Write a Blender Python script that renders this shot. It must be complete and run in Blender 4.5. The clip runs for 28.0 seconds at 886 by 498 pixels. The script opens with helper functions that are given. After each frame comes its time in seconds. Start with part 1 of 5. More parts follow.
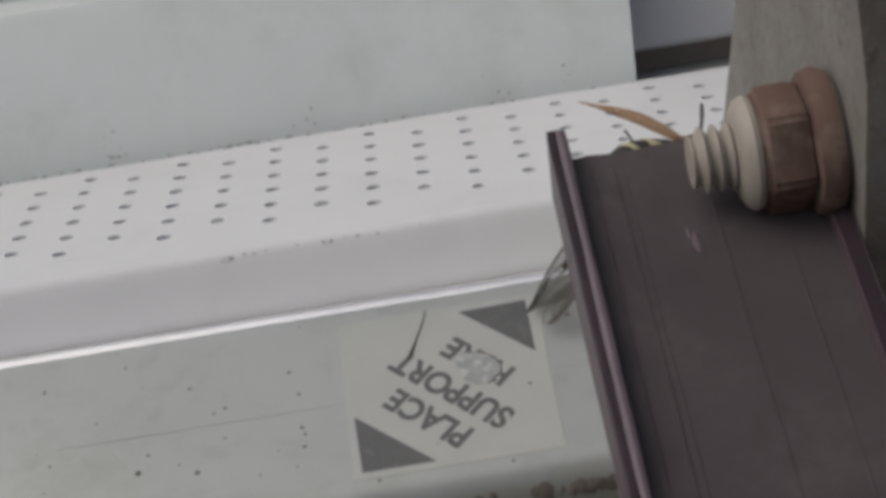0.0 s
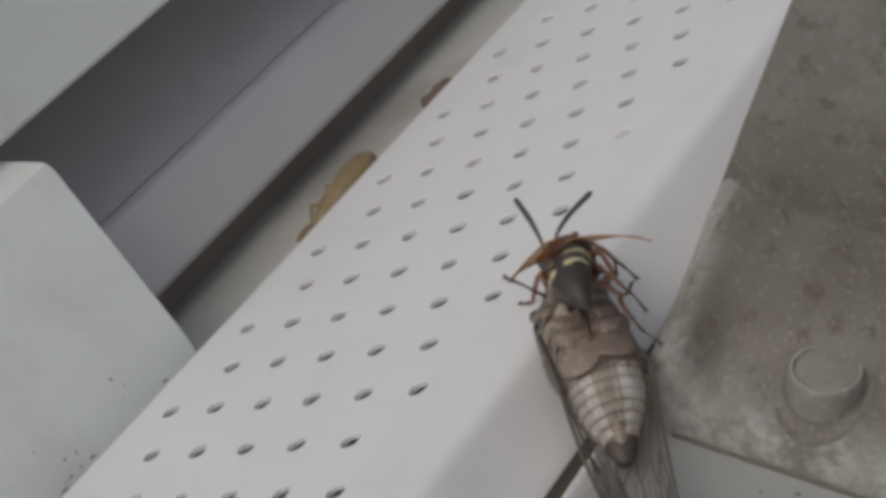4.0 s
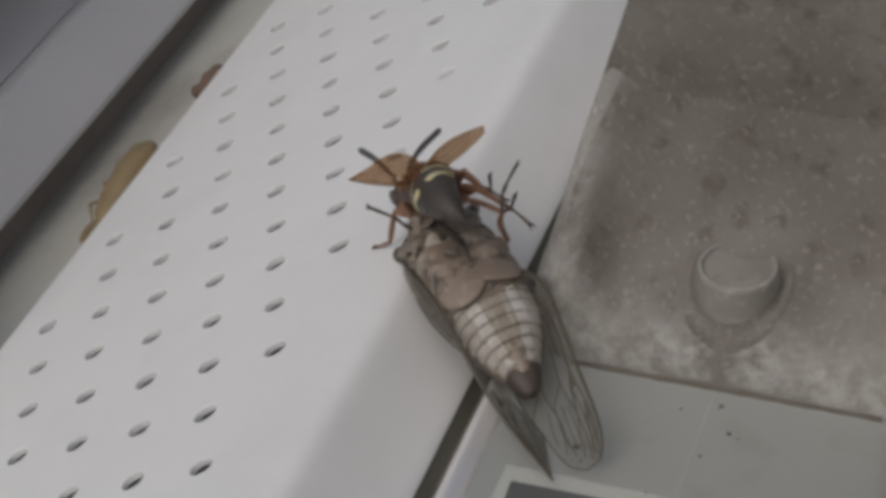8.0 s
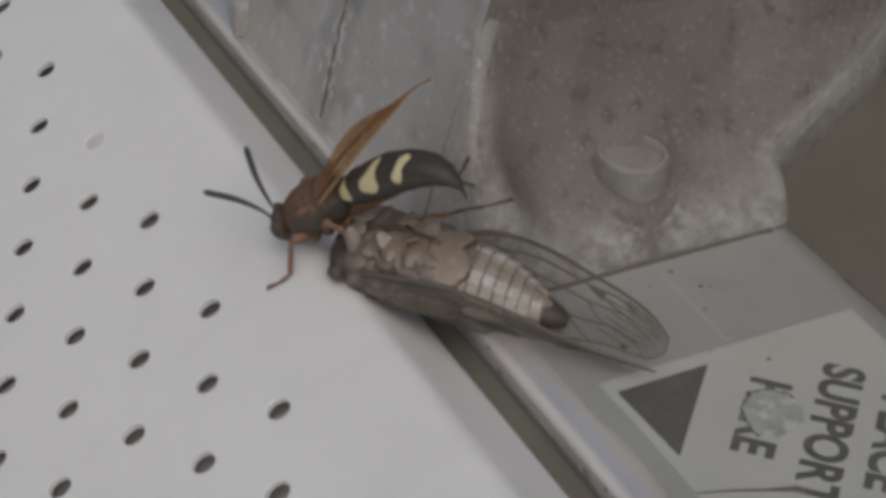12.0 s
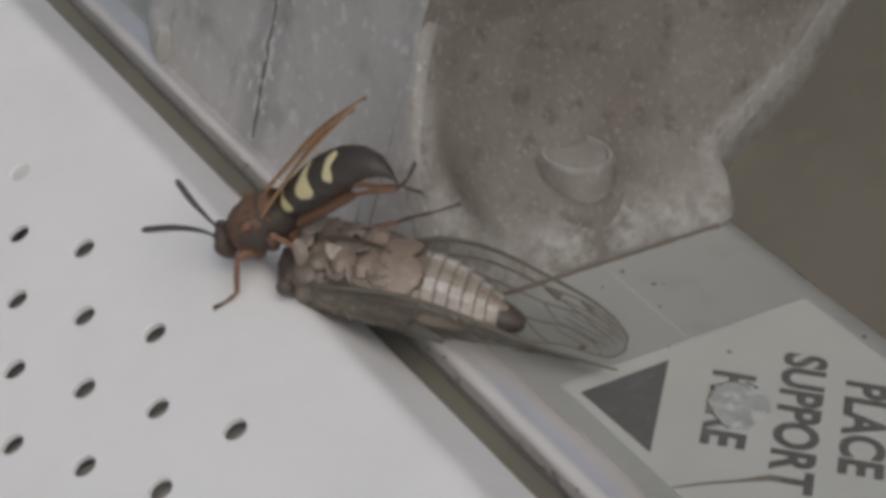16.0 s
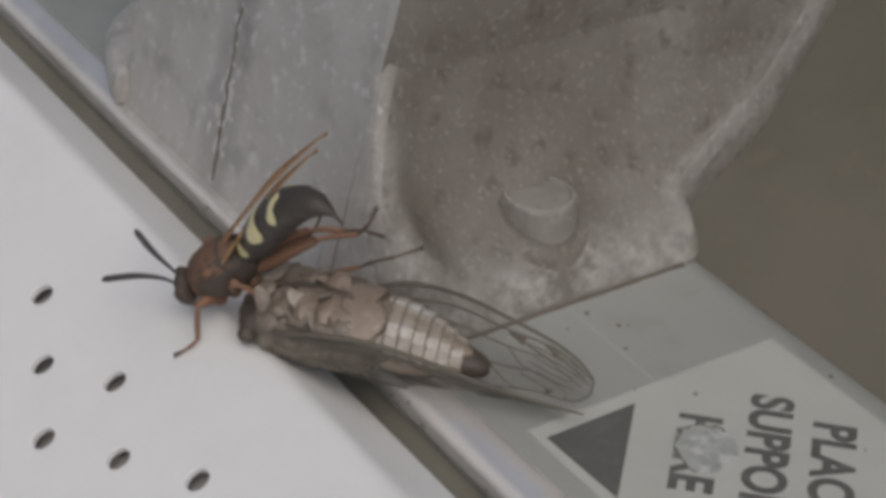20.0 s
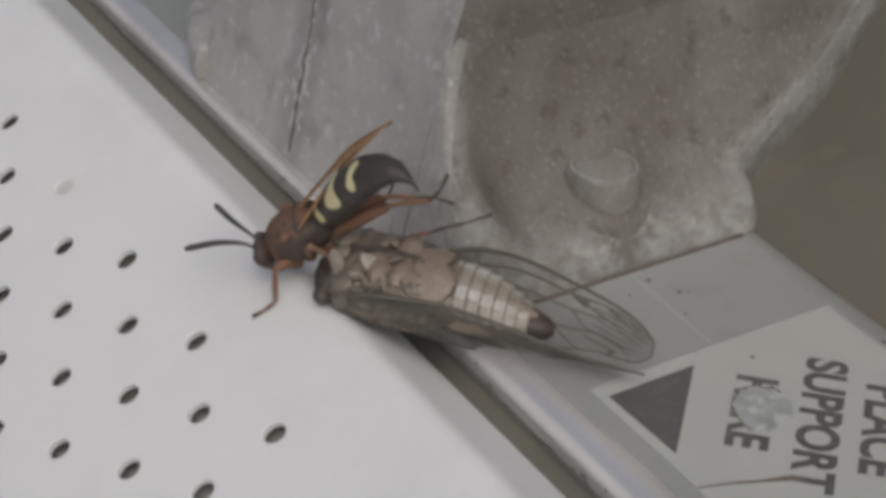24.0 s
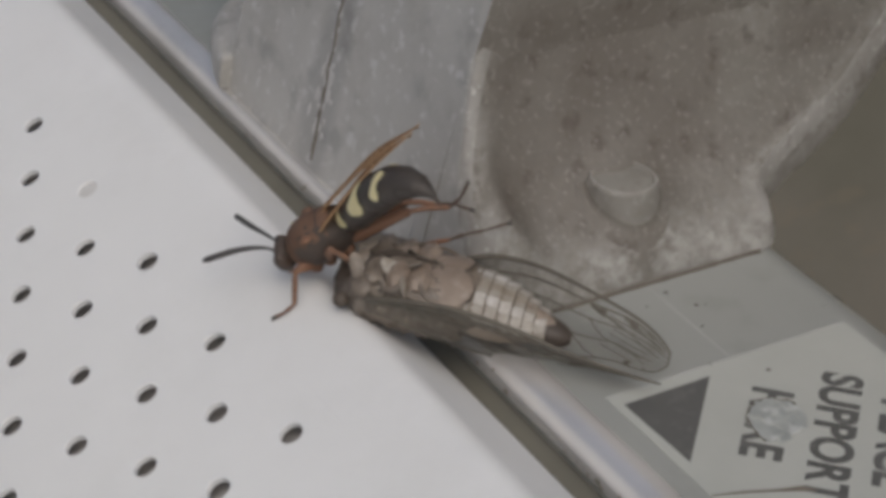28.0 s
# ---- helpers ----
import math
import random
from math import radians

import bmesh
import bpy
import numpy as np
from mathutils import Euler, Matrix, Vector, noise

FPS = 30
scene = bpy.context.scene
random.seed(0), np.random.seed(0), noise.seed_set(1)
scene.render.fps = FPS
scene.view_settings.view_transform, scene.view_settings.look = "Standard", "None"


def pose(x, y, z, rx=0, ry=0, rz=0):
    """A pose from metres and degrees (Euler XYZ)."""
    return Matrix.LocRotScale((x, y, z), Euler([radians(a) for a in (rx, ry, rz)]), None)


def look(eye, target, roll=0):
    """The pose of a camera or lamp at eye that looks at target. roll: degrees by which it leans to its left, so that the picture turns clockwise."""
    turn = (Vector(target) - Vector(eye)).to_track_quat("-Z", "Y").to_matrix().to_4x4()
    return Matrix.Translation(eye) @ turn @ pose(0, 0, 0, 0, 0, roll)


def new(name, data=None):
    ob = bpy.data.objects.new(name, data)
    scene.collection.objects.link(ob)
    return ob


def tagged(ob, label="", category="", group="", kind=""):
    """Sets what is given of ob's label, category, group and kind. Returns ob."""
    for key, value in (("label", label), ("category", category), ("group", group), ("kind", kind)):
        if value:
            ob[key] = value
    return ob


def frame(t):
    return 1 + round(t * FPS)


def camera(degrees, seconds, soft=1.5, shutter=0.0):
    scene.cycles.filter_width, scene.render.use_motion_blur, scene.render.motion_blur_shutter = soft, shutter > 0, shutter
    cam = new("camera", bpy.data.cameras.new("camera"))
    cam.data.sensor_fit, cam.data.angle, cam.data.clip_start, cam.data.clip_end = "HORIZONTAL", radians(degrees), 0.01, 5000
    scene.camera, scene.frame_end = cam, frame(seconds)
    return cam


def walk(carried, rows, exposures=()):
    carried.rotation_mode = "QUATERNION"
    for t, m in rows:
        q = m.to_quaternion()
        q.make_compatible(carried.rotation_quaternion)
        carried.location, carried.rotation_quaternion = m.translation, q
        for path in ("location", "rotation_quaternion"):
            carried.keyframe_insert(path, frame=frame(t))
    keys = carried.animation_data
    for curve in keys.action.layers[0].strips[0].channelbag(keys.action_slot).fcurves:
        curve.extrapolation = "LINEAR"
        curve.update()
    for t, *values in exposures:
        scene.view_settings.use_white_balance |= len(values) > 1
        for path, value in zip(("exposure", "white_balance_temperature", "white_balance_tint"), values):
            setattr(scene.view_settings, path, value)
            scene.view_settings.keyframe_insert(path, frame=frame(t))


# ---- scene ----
# PATH-BEGIN
cam = camera(25.18, 28.0, soft=4.4)
PATH = [
    (0, pose(-0.01053, -0.42868, 0.13034, 71.206, 8.833, -3.010)),
    (0.3, pose(-0.04428, -0.39407, 0.12900, 71.557, 11.666, -8.065)),
    (0.6, pose(-0.06360, -0.36366, 0.12949, 68.944, 14.737, -18.991)),
    (0.8, pose(-0.07156, -0.34610, 0.12566, 67.582, 16.438, -26.140)),
    (1, pose(-0.08205, -0.33952, 0.12731, 66.832, 18.126, -29.256)),
    (1.3, pose(-0.10472, -0.34424, 0.13094, 66.572, 21.994, -31.763)),
    (2, pose(-0.12996, -0.34561, 0.13041, 66.653, 24.965, -37.003)),
    (2.5, pose(-0.15551, -0.30423, 0.13743, 66.546, 26.968, -43.476)),
    (4.5, pose(-0.15719, -0.19912, 0.11832, 64.861, 27.288, -57.935)),
    (5, pose(-0.14951, -0.18667, 0.10522, 64.461, 26.745, -60.208)),
    (5.5, pose(-0.15020, -0.17723, 0.10019, 63.672, 26.678, -62.084)),
    (6, pose(-0.14795, -0.17333, 0.09669, 62.786, 26.442, -64.158)),
    (6.5, pose(-0.14798, -0.17372, 0.09743, 63.148, 27.207, -64.967)),
    (7, pose(-0.14859, -0.17490, 0.09899, 62.873, 28.009, -65.414)),
    (7.5, pose(-0.15310, -0.17274, 0.10126, 62.693, 28.449, -66.163)),
    (8, pose(-0.16082, -0.16766, 0.11058, 62.276, 28.533, -68.044)),
    (8.5, pose(-0.17130, -0.14736, 0.11385, 56.258, 26.152, -76.588)),
    (9, pose(-0.17648, -0.10556, 0.14943, 51.858, 26.528, -85.190)),
    (9.5, pose(-0.17875, -0.07897, 0.15831, 45.427, 23.810, -98.232)),
    (9.7, pose(-0.17761, -0.06658, 0.16120, 45.148, 22.891, -101.487)),
    (10, pose(-0.17250, -0.05524, 0.17184, 43.356, 22.777, -105.355)),
    (10.5, pose(-0.17441, -0.03711, 0.17816, 43.192, 22.313, -109.491)),
    (11, pose(-0.16803, -0.02287, 0.18416, 41.419, 21.304, -114.262)),
    (11.5, pose(-0.16046, -0.01236, 0.18806, 41.553, 20.983, -117.731)),
    (12, pose(-0.16057, -0.00436, 0.18676, 41.796, 21.069, -119.676)),
    (12.5, pose(-0.16086, -0.00184, 0.18617, 41.859, 20.991, -120.875)),
    (13, pose(-0.15695, -0.00116, 0.18225, 42.045, 20.206, -122.550)),
    (13.5, pose(-0.15226, 0.00077, 0.18009, 41.657, 19.212, -124.324)),
    (15.5, pose(-0.15494, 0.00768, 0.17980, 41.529, 20.223, -124.512)),
    (16, pose(-0.15566, 0.00585, 0.18166, 41.776, 20.605, -124.411)),
    (16.5, pose(-0.15506, 0.00496, 0.18374, 41.883, 21.155, -124.121)),
    (17, pose(-0.15561, 0.00540, 0.18444, 41.793, 21.215, -124.154)),
    (17.5, pose(-0.15692, 0.00567, 0.18445, 41.796, 21.339, -124.111)),
    (18, pose(-0.15622, 0.00625, 0.18366, 41.786, 21.364, -124.162)),
    (18.5, pose(-0.15561, 0.00543, 0.18348, 41.960, 21.101, -124.517)),
    (19, pose(-0.15399, 0.00505, 0.18205, 42.020, 20.631, -125.048)),
    (19.5, pose(-0.15260, 0.00375, 0.18149, 41.870, 20.309, -125.444)),
    (20, pose(-0.15233, 0.00359, 0.18185, 41.934, 20.205, -125.687)),
    (20.5, pose(-0.15271, 0.00424, 0.18134, 42.084, 20.049, -125.771)),
    (21, pose(-0.15438, 0.00464, 0.18334, 42.142, 20.392, -125.465)),
    (21.5, pose(-0.15759, 0.00559, 0.18519, 42.305, 21.118, -124.810)),
    (22, pose(-0.16087, 0.00764, 0.18650, 42.358, 21.428, -124.369)),
    (22.5, pose(-0.16057, 0.00649, 0.18814, 42.073, 21.484, -124.286)),
    (24.5, pose(-0.16241, 0.00905, 0.18593, 42.584, 21.310, -123.985)),
    (25, pose(-0.16139, 0.00938, 0.18389, 42.487, 20.887, -124.354)),
    (25.5, pose(-0.16105, 0.01018, 0.18341, 42.831, 20.570, -124.346)),
    (26, pose(-0.16631, 0.01237, 0.18514, 43.401, 20.790, -123.079)),
    (26.5, pose(-0.16614, 0.01141, 0.18627, 43.694, 20.852, -122.846)),
    (27, pose(-0.16573, 0.01117, 0.18570, 43.932, 21.038, -122.735)),
    (27.5, pose(-0.16638, 0.01225, 0.18528, 44.041, 20.862, -122.704)),
    (28, pose(-0.16514, 0.01185, 0.18580, 44.019, 20.810, -122.718)),
]
# PATH-END
EXPOSURES = [(0, 0.02), (0.8, 0.33), (1.3, 0.28), (2, 0.15), (4.5, -0.09), (8.5, -0.08), (9.2, 0.04), (9.7, -0.18), (10.2, -0.22), (12, -0.24), (12.5, -0.1), (13, 0.15), (13.5, 0.15), (15.5, -0.02), (16.5, -0.02), (18, 0.02), (22, 0.05), (28, 0.06)]

# ---- world and light ----
world = bpy.data.worlds.new("world")
scene.world = world
world.use_nodes = True
SUN_EL, SUN_AZ = 56.0, 256.0
sky = world.node_tree.nodes.new("ShaderNodeTexSky")
sky.sky_type = "NISHITA"
sky.sun_disc = False
sky.sun_elevation = radians(SUN_EL)
sky.sun_rotation = radians(SUN_AZ)
sky.air_density, sky.dust_density, sky.ozone_density = 1.0, 6.0, 1.0
bg = world.node_tree.nodes["Background"]
bg.inputs["Strength"].default_value = 0.068
world.node_tree.links.new(sky.outputs[0], bg.inputs["Color"])
sun = new("sun", bpy.data.lights.new("sun", "SUN"))
sun.data.energy, sun.data.angle, sun.data.color = 0.75, radians(80), (0.94, 0.985, 1.0)
sd = Vector((math.sin(radians(SUN_AZ)) * math.cos(radians(SUN_EL)), math.cos(radians(SUN_AZ)) * math.cos(radians(SUN_EL)), math.sin(radians(SUN_EL))))
sun.matrix_world = look(sd * 3, (0, 0, 0))

# ---- materials ----


def material(name, base, rough=0.6, metal=0.0, second=None, scale=60.0, mix=0.5, speck=None, speck_scale=400.0, speck_amount=0.35,
             bump=0.1, bump_scale=300.0, spec=0.5, stain=None, stain_scale=15.0, stain_amount=0.4, glint=None, glint_scale=900.0, glint_amount=0.4, blot=None):
    """Colour with two scales of variation (patches and specks), stains and fine relief."""
    m = bpy.data.materials.new(name)
    m.use_nodes = True
    nt = m.node_tree
    n, l = nt.nodes, nt.links
    b = n["Principled BSDF"]
    b.inputs["Roughness"].default_value, b.inputs["Metallic"].default_value = rough, metal
    b.inputs["Specular IOR Level"].default_value = spec
    co = n.new("ShaderNodeTexCoord")

    def noise_tex(s, detail=6.0, ro=0.6):
        t = n.new("ShaderNodeTexNoise")
        t.inputs["Scale"].default_value, t.inputs["Detail"].default_value, t.inputs["Roughness"].default_value = s, detail, ro
        l.new(co.outputs["Object"], t.inputs["Vector"])
        return t

    def ramp(src, lo, hi):
        r = n.new("ShaderNodeMapRange")
        r.inputs["From Min"].default_value, r.inputs["From Max"].default_value = lo, hi
        l.new(src, r.inputs["Value"])
        return r.outputs["Result"]

    def blend(fac, a, c):
        x = n.new("ShaderNodeMix")
        x.data_type = "RGBA"
        l.new(fac, x.inputs["Factor"])
        if isinstance(a, tuple):
            x.inputs["A"].default_value = (*a, 1)
        else:
            l.new(a, x.inputs["A"])
        x.inputs["B"].default_value = (*c, 1)
        return x.outputs["Result"]

    def scaled(v, k):
        q = n.new("ShaderNodeMath")
        q.operation = "MULTIPLY"
        q.inputs[1].default_value = k
        l.new(v, q.inputs[0])
        return q.outputs[0]

    col = base
    if second:
        col = blend(scaled(ramp(noise_tex(scale).outputs["Fac"], 0.35, 0.65), mix), col, second)
    if stain:
        col = blend(scaled(ramp(noise_tex(stain_scale, 8.0, 0.7).outputs["Fac"], 0.5, 0.72), stain_amount), col, stain)
    if blot:
        # one big dirty patch with a ragged edge: place, stretch, radius, colour, amount
        place, stretch, radius, dirt, amount = blot
        mp, dist, add = n.new("ShaderNodeMapping"), n.new("ShaderNodeVectorMath"), n.new("ShaderNodeMath")
        mp.vector_type = "POINT"
        mp.inputs["Location"].default_value = [-p * k for p, k in zip(place, stretch)]
        mp.inputs["Scale"].default_value = stretch
        dist.operation = "LENGTH"
        l.new(co.outputs["Object"], mp.inputs["Vector"])
        l.new(mp.outputs[0], dist.inputs[0])
        add.operation = "MULTIPLY_ADD"
        add.inputs[1].default_value = radius * 1.3
        l.new(noise_tex(70.0, 8.0, 0.7).outputs["Fac"], add.inputs[0])
        l.new(dist.outputs["Value"], add.inputs[2])
        col = blend(scaled(ramp(add.outputs[0], radius * 1.95, radius * 1.35), amount), col, dirt)
    if speck:
        col = blend(scaled(ramp(noise_tex(speck_scale, 3.0, 0.5).outputs["Fac"], 0.56, 0.68), speck_amount), col, speck)
    if glint:
        col = blend(scaled(ramp(noise_tex(glint_scale, 2.0, 0.5).outputs["Fac"], 0.58, 0.7), glint_amount), col, glint)
    if isinstance(col, tuple):
        b.inputs["Base Color"].default_value = (*col, 1)
    else:
        l.new(col, b.inputs["Base Color"])
    if bump:
        bn = n.new("ShaderNodeBump")
        bn.inputs["Strength"].default_value, bn.inputs["Distance"].default_value = bump, 0.0004
        l.new(noise_tex(bump_scale).outputs["Fac"], bn.inputs["Height"])
        l.new(bn.outputs["Normal"], b.inputs["Normal"])
    return m


WHITE = material("white_paint", (0.80, 0.80, 0.797), 0.4, spec=0.22, second=(0.755, 0.755, 0.75), scale=40, stain=(0.62, 0.62, 0.60), stain_scale=30, stain_amount=0.25, bump=0.05)
BLOCKW = material("block_paint", (0.81, 0.845, 0.82), 0.4, second=(0.74, 0.775, 0.75), scale=30, stain=(0.52, 0.54, 0.47), stain_scale=18, stain_amount=0.4, bump=0.06)
RAILW = material("rail_paint", (0.43, 0.442, 0.42), 0.28, 0.22, second=(0.37, 0.382, 0.358), scale=35, stain=(0.31, 0.31, 0.27), stain_scale=30, stain_amount=0.6, speck=(0.33, 0.335, 0.305), speck_scale=140, speck_amount=0.3, bump=0.05)
GREYW = material("grey_paint", (0.60, 0.585, 0.59), 0.6, second=(0.54, 0.53, 0.53), scale=20, bump=0.05)
LEDGE = material("ledge_paint", (0.58, 0.58, 0.53), 0.6, second=(0.50, 0.48, 0.43), scale=40, stain=(0.2, 0.18, 0.15), stain_amount=0.5, bump=0.08)
SHADE = material("recess_shade_grey", (0.50, 0.485, 0.495), 0.7, second=(0.44, 0.425, 0.43), scale=30, bump=0.1)
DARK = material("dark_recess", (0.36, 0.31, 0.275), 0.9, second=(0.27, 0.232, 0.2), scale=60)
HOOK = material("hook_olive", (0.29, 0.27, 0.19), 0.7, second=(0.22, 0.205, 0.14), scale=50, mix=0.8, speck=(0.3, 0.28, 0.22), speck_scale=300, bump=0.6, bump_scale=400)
CAST_RIM = material("cast_rim", (0.42, 0.407, 0.384), 0.55, second=(0.28, 0.266, 0.244), scale=60, mix=0.9, speck=(0.22, 0.2, 0.18), speck_scale=400, speck_amount=0.5, glint=(0.6, 0.59, 0.57), glint_scale=650, glint_amount=0.6, bump=0.8, bump_scale=520)
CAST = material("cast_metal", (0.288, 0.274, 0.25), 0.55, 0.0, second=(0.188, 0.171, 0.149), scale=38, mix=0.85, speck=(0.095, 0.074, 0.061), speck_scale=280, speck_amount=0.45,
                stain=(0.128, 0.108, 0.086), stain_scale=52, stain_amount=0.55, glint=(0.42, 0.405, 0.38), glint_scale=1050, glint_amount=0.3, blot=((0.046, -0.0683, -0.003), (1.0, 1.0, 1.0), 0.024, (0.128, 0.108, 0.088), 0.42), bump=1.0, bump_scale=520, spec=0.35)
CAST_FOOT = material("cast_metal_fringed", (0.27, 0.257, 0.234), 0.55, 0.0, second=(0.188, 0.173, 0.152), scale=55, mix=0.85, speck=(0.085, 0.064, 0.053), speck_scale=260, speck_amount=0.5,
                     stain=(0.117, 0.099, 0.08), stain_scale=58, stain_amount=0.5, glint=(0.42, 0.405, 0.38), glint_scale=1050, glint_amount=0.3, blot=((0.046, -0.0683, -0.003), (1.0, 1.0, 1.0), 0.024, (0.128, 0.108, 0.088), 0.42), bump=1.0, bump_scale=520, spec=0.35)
# streaked copy of the cast metal, made paler for the faces that catch light
CAST_FACE = material("cast_metal_lit_streaked", (0.53, 0.52, 0.495), 0.55, 0.0, second=(0.39, 0.38, 0.36), scale=26, mix=0.9, speck=(0.2, 0.195, 0.185), speck_scale=130, speck_amount=0.45, stain=(0.29, 0.27, 0.24), stain_scale=36, stain_amount=0.65,
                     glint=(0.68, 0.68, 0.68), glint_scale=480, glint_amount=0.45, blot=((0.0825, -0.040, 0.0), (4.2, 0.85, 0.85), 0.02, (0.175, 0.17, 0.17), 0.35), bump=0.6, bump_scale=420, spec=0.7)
STUD_BODY = material("stud_body", (0.285, 0.27, 0.245), 0.5, second=(0.215, 0.2, 0.177), scale=80, mix=0.9, speck=(0.16, 0.14, 0.12), speck_scale=400, speck_amount=0.3, glint=(0.46, 0.445, 0.42), glint_scale=800, glint_amount=0.3, bump=0.6, bump_scale=520)
STUD_TOP = material("stud_top", (0.30, 0.288, 0.262), 0.55, second=(0.25, 0.236, 0.21), scale=120, mix=0.9, speck=(0.13, 0.11, 0.09), speck_scale=300, speck_amount=0.4, glint=(0.4, 0.385, 0.36), glint_scale=620, glint_amount=0.25, bump=0.7, bump_scale=520)
TRAY = material("inner_grey", (0.40, 0.39, 0.385), 0.8, second=(0.32, 0.31, 0.305), scale=60)
GROOVE = material("groove_dirt", (0.205, 0.195, 0.163), 0.9, second=(0.15, 0.142, 0.118), scale=60)
PURPLE_LIP = material("purple_highlight_and_chip", (0.155, 0.118, 0.137), 0.5, second=(0.12, 0.092, 0.106), scale=60, stain=(0.22, 0.18, 0.195), stain_scale=90, stain_amount=0.5, bump=0.1)
PURPLE_WEB = material("purple_brown_web", (0.072, 0.056, 0.059), 0.7, second=(0.052, 0.041, 0.044), scale=45, mix=0.8, stain=(0.125, 0.108, 0.108), stain_scale=38, stain_amount=0.55, speck=(0.045, 0.035, 0.036), speck_scale=220, bump=0.15)
PURPLE = material("purple_brown_plastic", (0.115, 0.080, 0.098), 0.45, second=(0.085, 0.064, 0.076), scale=40, stain=(0.14, 0.11, 0.12), stain_scale=50, stain_amount=0.4, bump=0.1)
RUST = material("rust", (0.16, 0.098, 0.074), 0.85, second=(0.115, 0.072, 0.056), scale=120, stain=(0.30, 0.24, 0.20), stain_scale=140, stain_amount=0.7, bump=0.5, bump_scale=500)
ZINC = material("dull_zinc", (0.44, 0.40, 0.345), 0.65, 0.1, second=(0.31, 0.265, 0.22), scale=150, bump=0.3)
GROUND = material("ground", (0.175, 0.156, 0.12), 0.95, second=(0.13, 0.121, 0.086), scale=3.5, mix=0.9, speck=(0.2, 0.16, 0.11), speck_scale=25, bump=0.4, bump_scale=40)
PAPER = material("sticker_paper", (0.49, 0.50, 0.465), 0.27, second=(0.42, 0.43, 0.395), scale=60, bump=0.04)
INK = material("sticker_ink", (0.112, 0.112, 0.107), 0.35, second=(0.15, 0.15, 0.143), scale=120, speck=(0.22, 0.22, 0.21), speck_scale=500, speck_amount=0.3)
SCRAPE = material("scraped_film", (0.40, 0.42, 0.405), 0.3, second=(0.27, 0.285, 0.275), scale=220, mix=0.95, speck=(0.58, 0.6, 0.585), speck_scale=420, speck_amount=0.7, bump=0.4, bump_scale=300)
SEAM = material("seam_line", (0.52, 0.53, 0.51), 0.8, second=(0.40, 0.40, 0.38), scale=90)
EDGE_HIGHLIGHT = material("edge_highlight", (0.93, 0.905, 0.88), 0.2, 0.6, second=(0.82, 0.795, 0.77), scale=35, mix=0.8, stain=(0.45, 0.42, 0.38), stain_scale=30, stain_amount=0.35, bump=0.15)
SCUFF = material("scuff", (0.66, 0.65, 0.63), 0.8, second=(0.52, 0.51, 0.49), scale=300)
CHIP = material("bare_chip", (0.62, 0.61, 0.60), 0.4, 0.2, second=(0.42, 0.41, 0.4), scale=300)
SCUFF_DARK = material("mould", (0.3, 0.3, 0.26), 0.9, second=(0.22, 0.22, 0.19), scale=300)
MARK = material("grey_scuff", (0.36, 0.35, 0.33), 0.8, second=(0.27, 0.26, 0.245), scale=300)
CRUST = material("brown_crust", (0.2, 0.178, 0.152), 0.9, second=(0.15, 0.13, 0.108), scale=200, bump=0.5, bump_scale=500)
GRIME = material("grime", (0.14, 0.12, 0.10), 0.9, second=(0.2, 0.18, 0.15), scale=300)

def sheer(name, base, clear, rough=0.25, tint=(1.0, 1.0, 1.0)):
    """A thin membrane: part see-through, part glossy tinted skin."""
    m = bpy.data.materials.new(name)
    m.use_nodes = True
    n, l = m.node_tree.nodes, m.node_tree.links
    b = n["Principled BSDF"]
    b.inputs["Base Color"].default_value, b.inputs["Roughness"].default_value = (*base, 1), rough
    tr, mx, tx = n.new("ShaderNodeBsdfTransparent"), n.new("ShaderNodeMixShader"), n.new("ShaderNodeTexNoise")
    tr.inputs["Color"].default_value = (*tint, 1)
    tx.inputs["Scale"].default_value = 350
    rg = n.new("ShaderNodeMapRange")
    rg.inputs["To Min"].default_value, rg.inputs["To Max"].default_value = clear - 0.12, clear + 0.12
    co = n.new("ShaderNodeTexCoord")
    l.new(co.outputs["Object"], tx.inputs["Vector"])
    l.new(tx.outputs["Fac"], rg.inputs["Value"])
    l.new(rg.outputs["Result"], mx.inputs["Fac"])
    tl, half = n.new("ShaderNodeBsdfTranslucent"), n.new("ShaderNodeMixShader")
    tl.inputs["Color"].default_value = (*base, 1)
    half.inputs["Fac"].default_value = 0.45
    l.new(b.outputs[0], half.inputs[1])
    l.new(tl.outputs[0], half.inputs[2])
    l.new(half.outputs[0], mx.inputs[1])
    l.new(tr.outputs[0], mx.inputs[2])
    l.new(mx.outputs[0], n["Material Output"].inputs["Surface"])
    return m



# ---- mesh helpers (all shapes are given in millimetres) ----


